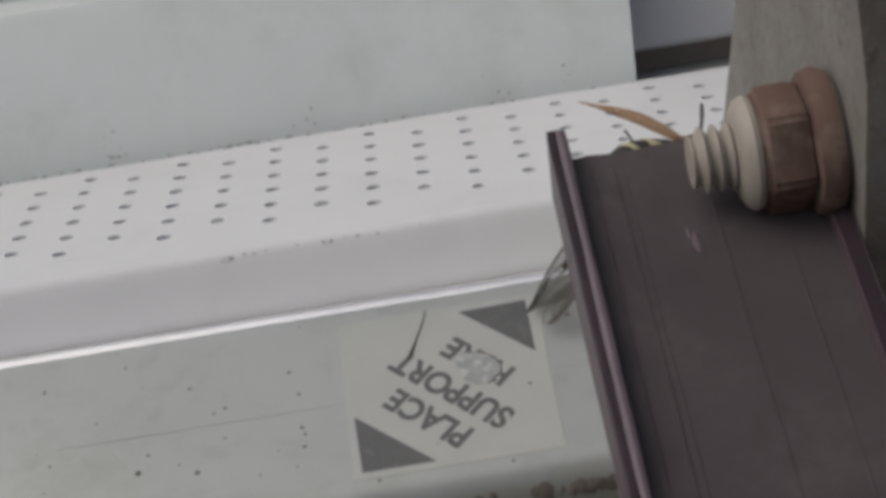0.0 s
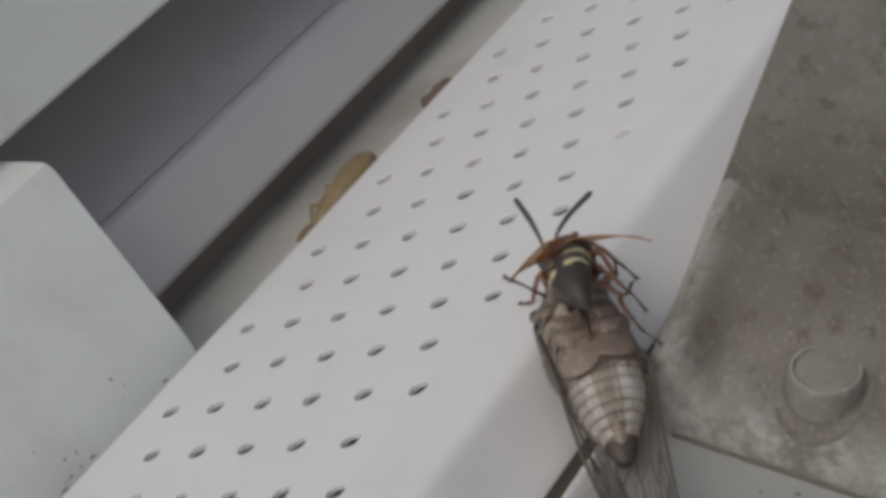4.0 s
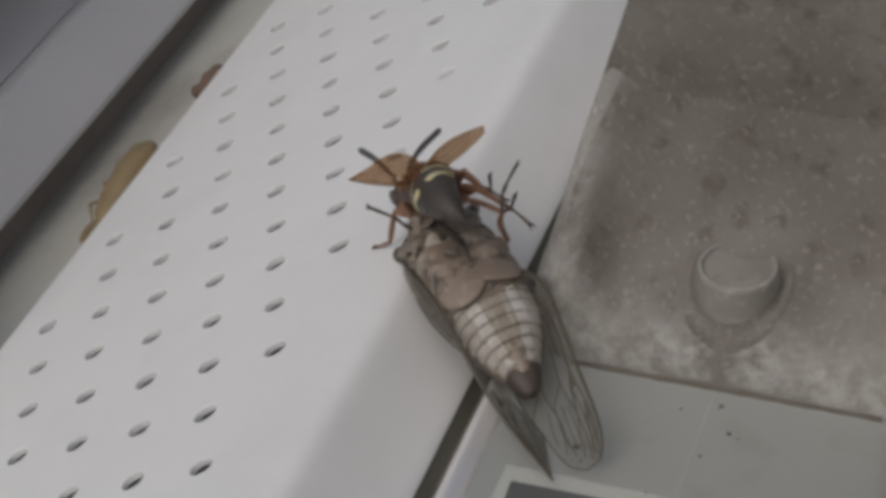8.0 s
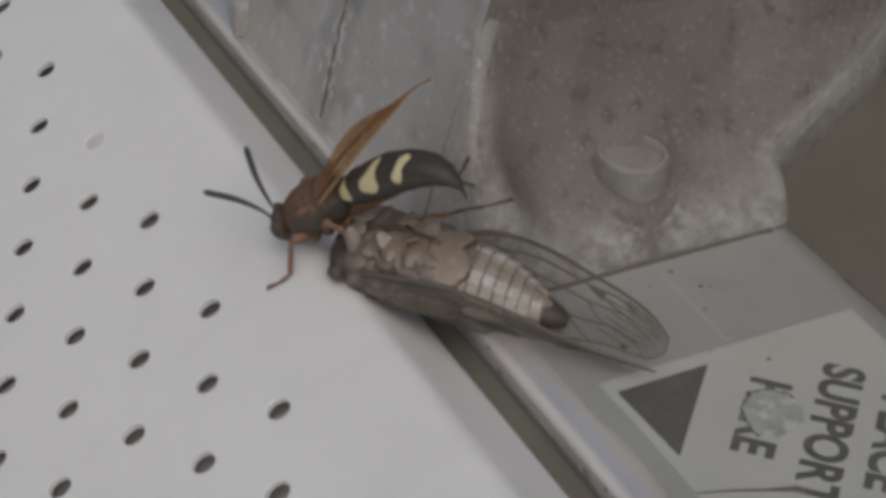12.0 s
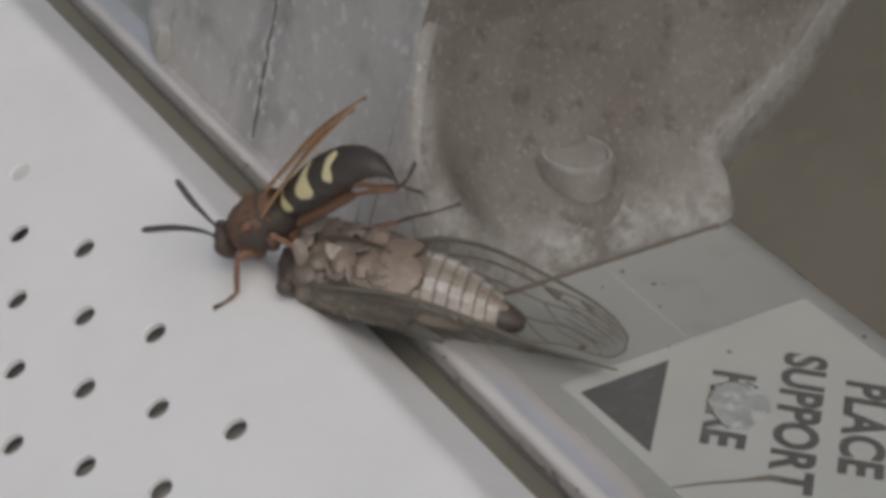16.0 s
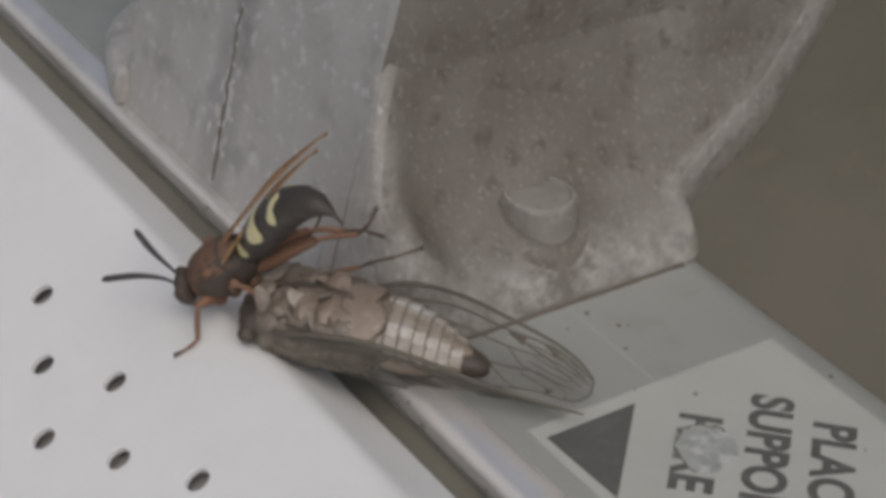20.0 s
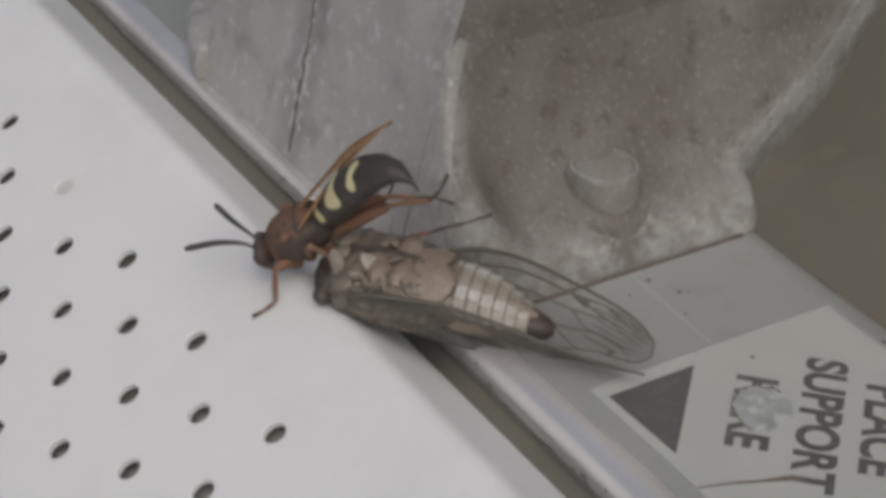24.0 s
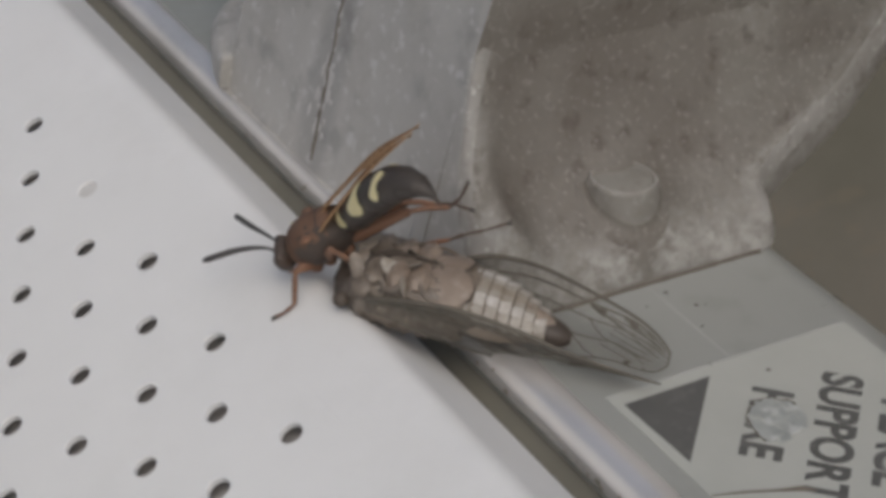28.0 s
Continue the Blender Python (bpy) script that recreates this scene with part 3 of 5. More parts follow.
def slab(outline, n0, n1, r, bm=None):
    """A plate with rounded upper edge, standing on the rail face."""
    c = Vector((sum(p[0] for p in outline) / len(outline), sum(p[1] for p in outline) / len(outline)))
    rings = []
    for k, (inset, n) in enumerate([(0.0, n0)] + [(r * (1 - math.cos(a)), n1 - r + r * math.sin(a)) for a in (0, 0.4, 0.8, 1.2, 1.57)]):
        ring = []
        for x, v in outline:
            d = c - Vector((x, v))
            q = Vector((x, v)) + d.normalized() * inset
            ring.append(rail(q.x, q.y, n))
        rings.append(ring)
    return loft(rings, bm)


def foot_height(x, v):
    """Height of the cast foot over the rail at x: a rounded edge, a gentle rise past the stud, then the sweep up into the arm."""
    n = 6.2 * min(1.0, max(0.0, (x - 28.4) / 4.2)) ** 0.55
    n += 0.68 * max(0.0, x - 32.0)
    n += 20.0 * max(0.0, (x - 37.0) / 11.0) ** 3.0
    # the end next to the panel swells into the rim
    n += 4.6 * math.exp(-((v + 1.0) / 4.2) ** 2) * min(1.0, max(0.0, (x - 28.4) / 5.0))
    n += 3.6 * math.exp(-((x - 35.0) ** 2 + (v - 21.5) ** 2) / 60.0)
    return n + 0.18 * noise.noise((x * 0.35, v * 0.35, 2.0))


def arm_edge(n):
    """How far down the slope the arm's upper face lies at a height over the rail."""
    steps = [(-1.4, -8.11), (27.0, -1.52), (44.87, 3.42), (69.83, 10.77)]
    for (n0, a), (n1, b) in zip(steps, steps[1:]):
        if n <= n1:
            break
    return a + (b - a) * (n - n0) / (n1 - n0)


def under_edge(n):
    """How far down the slope the arm's lower side lies at a height over the rail."""
    steps = [(-4.0, 57.3), (0.0, 57.5), (5.2, 58.5), (9.4, 61.9), (14.8, 68.9), (22.4, 77.4), (31.0, 84.9), (46.0, 90.9), (80.0, 100.0)]
    for (n0, a), (n1, b) in zip(steps, steps[1:]):
        if n <= n1:
            break
    return a + (b - a) * (n - n0) / (n1 - n0)


bm = bmesh.new()
NX, NV, NW = 40, 60, 7
grid, grid_at = [], []
for i in range(NX + 1):
    t = i / NX
    x = 28.4 + 22.4 * (t ** 1.4)
    c0 = max(0.0, 1 - (x - 28.4) / 4.5)
    v0 = -3.4 + 4.2 * (1 - math.sqrt(max(0.0, 1 - c0 * c0)))
    k = min(1.0, max(0.0, (x - 30.0) / 8.0))
    k = k * k * (3 - 2 * k)
    ve = -4.0
    for _ in range(12):
        ve = arm_edge(foot_height(x, ve) - 3.2) - 0.05
    v0 = v0 * (1 - k) + k * ve
    c1 = max(0.0, 1 - (x - 28.4) / 4.2)
    v1 = 46.7 - 4.6 * (1 - math.sqrt(max(0.0, 1 - c1 * c1)))
    f = min(1.0, max(0.0, (x - 34.5) / 9.5))
    f = f * f * (3 - 2 * f)
    for _ in range(6):
        v1 = v1 if f == 0 else 46.7 + f * (under_edge(foot_height(x, v1) - 2.0) - 46.7)
    row = []
    grid_at.append([(x, (v1 - v0) * j / NV, (v1 - v0) * (1 - j / NV)) for j in range(NV + 1)])
    for j in range(NV + 1):
        q = j / NV
        v = v0 + (v1 - v0) * q
        edge = min(1.0, (v - v0) / 3.2, (v1 - v) / 3.2)
        h = foot_height(x, v)
        n = h - 3.2 * (1 - math.sqrt(max(0.0, 1 - (1 - edge) ** 2))) if h > 3.2 else h * math.sqrt(max(0.0, 1 - (1 - edge) ** 2))
        row.append(bm.verts.new(rail(x, v, n)))
    grid.append(row)
for i in range(NX):
    for j in range(NV):
        bm.faces.new((grid[i][j], grid[i + 1][j], grid[i + 1][j + 1], grid[i][j + 1]))
rim_edge = [grid[i][0] for i in range(NX + 1)] + [grid[NX][j] for j in range(1, NV + 1)] + [grid[i][NV] for i in range(NX - 1, -1, -1)] + [grid[0][j] for j in range(NV - 1, 0, -1)]


def drop(p):
    d = Vector(p) - RAIL_AT
    v, n = d.y * RV.y + d.z * RV.z, d.y * RN.y + d.z * RN.z
    return rail(p.x, v, 0.0 if v < 47.5 else max(0.0, n - 5.0))


# the wall next to the panel follows the arm's bent face
low = [bm.verts.new(drop(v.co)) for v in rim_edge]
wall = []
for q, v in list(zip(low, rim_edge))[:NX + 1]:
    k = min(1.0, max(0.0, (v.co.x - 30.0) / 8.0))
    k = k * k * (3 - 2 * k)
    d = v.co - RAIL_AT
    top_v, top_n = d.y * RV.y + d.z * RV.z, d.y * RN.y + d.z * RN.z
    column = [v]
    for j in range(1, NW):
        n = top_n * (1 - j / NW)
        column.append(bm.verts.new(rail(v.co.x, (1 - k) * top_v + k * (arm_edge(n) - 0.05), n)))
    q.co = rail(v.co.x, (1 - k) * top_v + k * (arm_edge(0.0) - 0.05), 0.0)
    wall.append(column + [q])
for a, b in zip(wall, wall[1:]):
    for j in range(NW):
        bm.faces.new((a[j], b[j], b[j + 1], a[j + 1]))
for k in range(NX, len(rim_edge)):
    m = (k + 1) % len(rim_edge)
    bm.faces.new((rim_edge[k], rim_edge[m], low[m], low[k]))
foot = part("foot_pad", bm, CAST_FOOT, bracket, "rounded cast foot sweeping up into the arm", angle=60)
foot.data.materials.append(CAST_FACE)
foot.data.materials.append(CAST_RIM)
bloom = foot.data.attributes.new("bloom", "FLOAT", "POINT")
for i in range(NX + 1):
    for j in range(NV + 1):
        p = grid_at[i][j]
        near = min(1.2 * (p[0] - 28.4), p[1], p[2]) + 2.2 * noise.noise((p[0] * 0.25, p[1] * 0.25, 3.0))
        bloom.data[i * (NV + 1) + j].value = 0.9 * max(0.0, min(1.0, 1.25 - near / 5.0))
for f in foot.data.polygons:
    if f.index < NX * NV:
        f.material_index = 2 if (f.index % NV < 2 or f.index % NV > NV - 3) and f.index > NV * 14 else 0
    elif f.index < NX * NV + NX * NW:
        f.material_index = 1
far_out = [(112, -9.5), (118, -8.0), (124, -5.6), (129, -3.2), (133.5, 0.4), (137, 5), (138.6, 10), (139, 40), (134, 45), (112, 46)]
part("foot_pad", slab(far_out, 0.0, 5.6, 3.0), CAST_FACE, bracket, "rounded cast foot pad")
bm = bmesh.new()
leg = [rail(43.6, 49.2, 6), rail(43.6, 57.4, 7), rail(43.6, 57.4, -52), rail(43.6, 49.2, -52)]
loft([leg, [p + Vector((8.6, 0, 0)) for p in leg]], bm)
bmesh.ops.bevel(bm, geom=bm.edges[:], offset=2.2, segments=3, affect="EDGES")
part("hook", bm, CAST, bracket, "cast hook over the rail's front")
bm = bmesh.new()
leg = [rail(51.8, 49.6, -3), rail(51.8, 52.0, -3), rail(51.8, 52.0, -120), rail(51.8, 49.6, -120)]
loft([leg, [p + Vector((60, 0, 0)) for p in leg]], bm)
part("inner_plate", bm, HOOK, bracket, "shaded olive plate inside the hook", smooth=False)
# thin dark brown line of uneven width where the foot meets the rail
part("foot_edge_line", tube([rail(28.2 + 0.15 * noise.noise((v * 0.4, 0, 5)), v, 0.0) for v in [1.0 + 1.5 * i for i in range(28)]], [0.45 + 0.2 * noise.noise((i * 0.7, 3, 1)) for i in range(28)], n=6), GRIME, bracket, "dark brown line along the foot's edge")
FACE_A, FACE_B = Vector((0, -29.5, -12.6)), Vector((0, -48.4, 9.6))
FACE_N = Vector((1, 0, 0)).cross(FACE_B - FACE_A).normalized() * (1 if Vector((1, 0, 0)).cross(FACE_B - FACE_A).z > 0 else -1)
rng = random.Random(21)
crack = []
for k in range(22):
    q = FACE_A.lerp(FACE_B, 0.08 + 0.95 * k / 21)
    crack.append(q + Vector((81.6 + 1.6 * k / 21 + 0.7 * noise.noise((k * 0.45, 3, 1)), 0, 0)) + FACE_N * 0.02)
part("crack", tube(crack, [0.22 + 0.34 * abs(noise.noise((k * 0.6, 8, 2))) for k in range(22)], n=6), GRIME, bracket, "dark crack down the arm's face")
bm = bmesh.new()
for k in range(34):
    q = crack[rng.randrange(4, 20)] + Vector((rng.gauss(0, 1.3), 0, 0)) + (FACE_B - FACE_A).normalized() * rng.uniform(-1, 1)
    ellipsoid(q, rng.uniform(0.2, 0.55), rng.uniform(0.4, 1.3), 0.14, bm, nu=7, nv=5, m=Matrix((Vector((1, 0, 0)), (FACE_B - FACE_A).normalized(), FACE_N)).transposed())
tagged(part("bare_metal", bm, CHIP, bracket), "bright bare chips along the crack", kind="stuff")
stud_ring = [2 * math.pi * k / 28 for k in range(28)]
def stud_at(r, a, h):
    x, v = 36.8 + r * math.cos(a), 20.7 + r * math.sin(a)
    return rail(x, v, min(13.0, foot_height(x, v) + h))


bolt = part("rivet", loft([[stud_at(r, a, h) for a in stud_ring] for r, h in ((7.6, -0.3), (7.2, 0.2), (6.7, 0.25), (6.2, 0.1), (5.8, 0.4), (5.6, 0.9))] + [[rail(36.8 + r * math.cos(a), 20.7 + r * math.sin(a), n) for a in stud_ring] for r, n in ((5.4, 13.1), (5.25, 13.6), (5.0, 13.85), (4.7, 13.9), (4.45, 13.75), (4.3, 13.5), (0.4, 13.4))]), STUD_BODY, bracket, "raised round cast stud", angle=35)
for m in (CAST, CAST_RIM):
    bolt.data.materials.append(m)
for f in bolt.data.polygons:
    ring = f.index // 28
    f.material_index = 1 if ring < 5 else 2 if ring == 8 else 0
part("stud_face", loft([[rail(36.8 + r * math.cos(a), 20.7 + r * math.sin(a), n) for a in stud_ring] for r, n in ((4.4, 13.3), (4.3, 13.58), (4.1, 13.64), (0.4, 13.7))]), STUD_TOP, bolt, "smooth paler end of the stud", angle=35)

# ---- purple-brown channel across the arm ----
channel = thing("channel_arm", "purple-brown painted metal channel with chipped end", "channel")
rng = random.Random(4)


def boxbar(x0, x1, v0, v1, n0, n1, bev, jag=0.0):
    bm = bmesh.new()
    cols = 9
    rings = []
    for k in range(cols + 1):
        x = x0 + (x1 - x0) * k / cols
        j = jag * rng.uniform(-1, 1)
        rings.append([rail(x, v0 + j, n0), rail(x, v0 + j, n1), rail(x, v1, n1), rail(x, v1, n0)])
    loft(rings, bm)
    if bev:
        bmesh.ops.bevel(bm, geom=[e for e in bm.edges if e.calc_length() > 30], offset=bev, segments=3, affect="EDGES")
    return bm


part("web", boxbar(9.0, 46.4, 69.0, 300, 101.8, 104.2, 0, 1.0), PURPLE_WEB, channel, "dark web with a ragged end")
part("flange", boxbar(7.4, 10.0, 66.2, 300, 95.0, 108.4, 1.1), PURPLE, channel, "side flange with a paler lip")
part("flange", boxbar(44.2, 46.6, 68.5, 300, 96.8, 107.6, 0.9), PURPLE, channel)
# paler tubes paint the highlight along the flange's upper and lower edge
part("lip_highlight", tube([rail(9.4, 66.6 + 8 * i, 108.0 + 0.2 * noise.noise((i * 0.8, 0, 0))) for i in range(29)], [0.85 + 0.3 * noise.noise((i * 0.5, 4, 0)) for i in range(29)], n=8), PURPLE_LIP, channel, "paler line painted as the lip's highlight")
part("lip_highlight", tube([rail(8.0, 66.6 + 8 * i, 95.4) for i in range(29)], [0.7 + 0.2 * noise.noise((i * 0.6, 9, 0)) for i in range(29)], n=8), PURPLE_LIP, channel, "paler line painted as the lip's highlight")
for v, n, r in ((79.8, 104.2, 0.45), (86.2, 103.0, 0.7), (86.8, 102.2, 0.4), (101, 101, 0.35)):
    part("paint_chip", ellipsoid(rail(7.35, v, n), 0.12, r * 1.3, r, nu=8, nv=6), PURPLE_LIP, channel, "pale chip in the paint")
for x, h in ((13.0, 0.22), (16.4, 0.3), (17.6, 0.2), (29.0, 0.22), (38.0, 0.22)):
    part("web_ridge", tube([rail(x + 0.2 * noise.noise((k * 0.4, x, 0)), 71.5 + 9 * k, 104.1) for k in range(26)], [h * (1 + 0.3 * noise.noise((k * 0.7, 2, x))) for k in range(26)], n=6), PURPLE_WEB, channel, "shallow rolled ridge")
for x, v, a, b in ((25.2, 89.0, 2.2, 0.6), (24.4, 87.2, 1.2, 0.35)):
    part("scratch", ellipsoid(rail(x, v, 104.2), b, a, 0.14, nu=10, nv=6, m=Matrix((Vector((1, 0, 0)), RV, RN)).transposed()), PURPLE, channel, "pale scratch in the web")
side = thing("side_plate", "dark purple-brown plate beside the bracket arm", "plate")
part("plate", boxbar(113.5, 117, 40, 220, 40, 200, 1.0), PURPLE, side)

# ---- rusty bolt lying across the channel ----
rb = thing("rusty_bolt", "rusty hex bolt with worn thread end through the bracket", "bolt", at=(26.0, -160.5, 47.0))
bm = bmesh.new()
rings = []
for k in range(0, 70):
    x = k * 0.16
    r = 4.3 + 0.65 * math.cos(2 * math.pi * x / 1.9)
    if x < 1.0:
        r -= (1.0 - x) * 1.2
    rings.append([(x, r * math.cos(2 * math.pi * i / 20 ), r * math.sin(2 * math.pi * i / 20)) for i in range(20)])
loft(rings, bm)
part("threaded_shank", bm, ZINC, rb, "pale corroded thread")


def turned(prof, sides, bm=None, twist=0.0):
    return loft([[(x, r * math.cos(2 * math.pi * i / sides + twist), r * math.sin(2 * math.pi * i / sides + twist)) for i in range(sides)] for x, r in prof], bm)


part("washer", turned([(6.2, 5.2), (6.6, 6.6), (7.4, 7.8), (8.4, 8.3), (9.2, 8.0), (9.4, 4)], 28), ZINC, rb, "thick dull washer")
bm = turned([(9.0, 7.6), (9.6, 9.4), (15.6, 9.6), (16.4, 9.0)], 6, twist=0.32)
bmesh.ops.bevel(bm, geom=bm.edges[:], offset=0.7, segments=3, affect="EDGES")
part("hex_nut", bm, RUST, rb, "rust-brown hexagon nut")
part("washer", turned([(16.2, 7.0), (16.8, 10.2), (18.6, 10.8), (20.2, 10.2), (20.6, 6.0)], 26), RUST, rb, "rusty flange washer")
bm = turned([(20.4, 8.6), (20.8, 8.8), (24.0, 8.8), (24.4, 6.0)], 26)
part("collar", bm, CAST, rb, "grey cast collar")

FRAGM = material("brown_husk", (0.19, 0.13, 0.10), 0.7, second=(0.14, 0.095, 0.075), scale=200, bump=0.4)
CIC_PALE = material("cicada_white_bloom", (0.63, 0.615, 0.59), 0.34, second=(0.40, 0.36, 0.31), scale=300, mix=0.85, speck=(0.74, 0.72, 0.69), speck_scale=900, bump=0.4, bump_scale=1500)
CIC_DULL = material("cicada_belly_dull", (0.39, 0.355, 0.31), 0.4, second=(0.26, 0.22, 0.17), scale=320, mix=0.9, speck=(0.62, 0.59, 0.54), speck_scale=700, speck_amount=0.5, bump=0.4, bump_scale=1500)
CIC_SIDE = material("cicada_side_plate", (0.47, 0.44, 0.395), 0.42, second=(0.33, 0.295, 0.25), scale=260, mix=0.85, speck=(0.66, 0.64, 0.6), speck_scale=800, speck_amount=0.4, bump=0.4, bump_scale=1500)
CIC_MID = material("cicada_belly_middle", (0.23, 0.195, 0.145), 0.45, second=(0.44, 0.39, 0.33), scale=260, mix=0.8, speck=(0.2, 0.155, 0.12), speck_scale=700, bump=0.4, bump_scale=1500)
CIC_RING = material("cicada_belly", (0.24, 0.20, 0.16), 0.5, second=(0.15, 0.12, 0.09), scale=300, mix=0.9, speck=(0.26, 0.22, 0.18), speck_scale=600, bump=0.3, bump_scale=1200)
CIC_TAN = material("cicada_tan", (0.225, 0.186, 0.15), 0.3, second=(0.115, 0.09, 0.071), scale=230, mix=0.95, stain=(0.40, 0.37, 0.33), stain_scale=170, stain_amount=0.55, speck=(0.36, 0.32, 0.28), speck_scale=500, speck_amount=0.5, bump=0.5, bump_scale=900)
CIC_PEACH = material("cicada_peach", (0.295, 0.236, 0.19), 0.33, second=(0.205, 0.158, 0.124), scale=190, mix=0.85, speck=(0.42, 0.36, 0.31), speck_scale=420, speck_amount=0.4, bump=0.5, bump_scale=900)
CIC_DARK = material("cicada_dark", (0.075, 0.06, 0.048), 0.5, second=(0.11, 0.085, 0.065), scale=300, bump=0.2)
CIC_TAIL = material("cicada_tail", (0.085, 0.066, 0.053), 0.5, second=(0.065, 0.051, 0.041), scale=260, mix=0.9, bump=0.3)
CIC_WING = sheer("cicada_wing", (0.24, 0.215, 0.175), 0.76)
CIC_WING_LOW = sheer("cicada_lower_wing", (0.24, 0.225, 0.19), 0.58, 0.35)
VEIN = material("wing_vein", (0.095, 0.082, 0.065), 0.5, second=(0.13, 0.115, 0.085), scale=200)
W_BLACK = material("wasp_black", (0.058, 0.05, 0.045), 0.42, second=(0.075, 0.061, 0.052), scale=300, bump=0.3, bump_scale=1500, spec=0.35)
W_RUST = material("wasp_rust", (0.178, 0.1, 0.063), 0.6, second=(0.11, 0.064, 0.044), scale=260, mix=0.8, bump=0.4, bump_scale=1500)
W_FLANK = material("wasp_flank", (0.062, 0.049, 0.041), 0.6, second=(0.088, 0.062, 0.048), scale=220, mix=0.7, bump=0.4, bump_scale=1500)
W_EYE = material("wasp_eye", (0.06, 0.042, 0.032), 0.35, second=(0.085, 0.055, 0.04), scale=300)
W_ANTENNA = material("wasp_antenna", (0.07, 0.067, 0.065), 0.5, second=(0.095, 0.085, 0.08), scale=400)
W_LEG = material("wasp_leg", (0.235, 0.122, 0.073), 0.55, second=(0.16, 0.088, 0.056), scale=260)
W_FOOT = material("wasp_foot", (0.11, 0.075, 0.055), 0.5, second=(0.07, 0.05, 0.04), scale=300)
W_VEIN = material("wasp_wing_vein", (0.40, 0.245, 0.13), 0.5, second=(0.33, 0.2, 0.105), scale=200)
W_FUR = material("wasp_fur", (0.15, 0.092, 0.06), 0.8, second=(0.12, 0.075, 0.05), scale=200)
W_YELLOW = material("wasp_yellow", (0.66, 0.60, 0.36), 0.5, second=(0.62, 0.53, 0.27), scale=400)
W_WING = sheer("wasp_wing", (0.33, 0.165, 0.075), 0.5, 0.75, (0.8, 0.57, 0.38))
SHELLM = material("dry_husk", (0.31, 0.235, 0.125), 0.5, second=(0.17, 0.115, 0.07), scale=150, mix=0.8, stain=(0.38, 0.30, 0.12), stain_scale=120, stain_amount=0.7, bump=0.3, bump_scale=500)

def fuzz(name, mesh, mat, parent, count, length, seed, keep, lean=(0, 0, 0)):
    """Short hairs on a part's skin, in one mesh."""
    r = random.Random(seed)
    polys = [f for f in mesh.polygons if keep(f)]
    bm = bmesh.new()
    for _ in range(count):
        f = polys[r.randrange(len(polys))]
        c = f.center / MM
        q = mesh.vertices[f.vertices[r.randrange(len(f.vertices))]].co / MM
        p = c.lerp(q, r.uniform(0, 0.95))
        d = (f.normal + Vector(lean) + Vector((r.uniform(-0.5, 0.5), r.uniform(-0.5, 0.5), r.uniform(-0.5, 0.5)))).normalized()
        side = d.orthogonal().normalized() * 0.06
        other = d.cross(side)
        tip = p + d * length * r.uniform(0.5, 1.2)
        base = [bm.verts.new(p - 0.1 * d + side), bm.verts.new(p - 0.1 * d - 0.5 * side + 0.87 * other), bm.verts.new(p - 0.1 * d - 0.5 * side - 0.87 * other)]
        top = bm.verts.new(tip)
        for k in range(3):
            bm.faces.new((base[k], base[(k + 1) % 3], top))
    return part(name, bm, mat, parent, "short soft hairs", smooth=False)


# ---- cicada lying on its back ----
CX = Vector((-0.70, -0.61, -0.37)).normalized()
CY = Vector((0.73, -0.50, -0.47))
CY = (CY - CY.dot(CX) * CX).normalized()
CZ = CX.cross(CY)
CO = Vector((28.0, -29.8, -5.2))
cicada = thing("cicada", "dead pale-bellied cicada lying on its back with clear veined wings", "cicada", at=CO)
cicada.rotation_mode = "QUATERNION"
cicada.rotation_quaternion = Matrix((CX, CY, CZ)).transposed().to_quaternion()


def section(x, w, up, down, n=20, zc=0.0, flat_top=0.8):
    """One cross-section of a body: half width w, rising up and falling down from the middle line."""
    out = []
    for k in range(n):
        a = 2 * math.pi * k / n
        s, c = math.sin(a), math.cos(a)
        out.append(Vector((x, w * c, zc + (up * math.copysign(abs(s) ** flat_top, s) if s > 0 else down * s))))
    return out


def body(rows, bm=None, n=20):
    return loft([section(x, w, u, d, n) for x, w, u, d in rows], bm)




def lay(bm):
    """Rolls the body towards the bracket and lets it sag to the tail."""
    ca, sa = math.cos(radians(15.6)), math.sin(radians(15.6))
    for v in bm.verts:
        x, y, z = v.co
        t = min(1.3, max(0.0, x / 12.0))
        v.co = (x, y * ca - z * sa + 1.2 - 1.1 * t, y * sa + z * ca + 0.7 - 1.4 * t)
    return bm


def crumple(bm, amount, scale, seed=0.0):
    """Pushes the skin in and out in sharp folds."""
    bm.normal_update()
    push = [(v, v.normal.copy()) for v in bm.verts]
    for v, d in push:
        k = 1 - 2 * abs(noise.noise(v.co * scale + Vector((seed, 0, 0))))
        v.co += d * amount * (k + 0.5 * noise.noise(v.co * scale * 2.7))
    return bm


rows = [(-16.5, 2.4, 1.2, 2.2), (-15.4, 4.6, 2.6, 3.8), (-13.8, 5.6, 3.3, 4.6), (-11.5, 6.0, 3.8, 5.0), (-9.5, 6.2, 4.1, 5.2), (-7, 6.3, 4.3, 5.3), (-4.5, 6.2, 4.3, 5.2), (-2, 6.0, 4.0, 5.0), (0, 5.8, 3.7, 4.8)]
fine = []
for p, q in zip(rows, rows[1:]):
    fine += [tuple(p[i] + (q[i] - p[i]) * k / 4 for i in range(4)) for k in range(4)]
chest = part("thorax", lay(crumple(crumple(body(fine + [rows[-1]], n=72), 0.6, 0.42), 0.22, 1.3, 7.0)), CIC_TAN, cicada, "grey-tan thorax with crumpled skin")
fuzz("bloom_hairs", chest.data, CIC_PALE, cicada, 220, 0.5, 5, lambda f: f.normal.z > -0.2, (0.5, 0, 0))
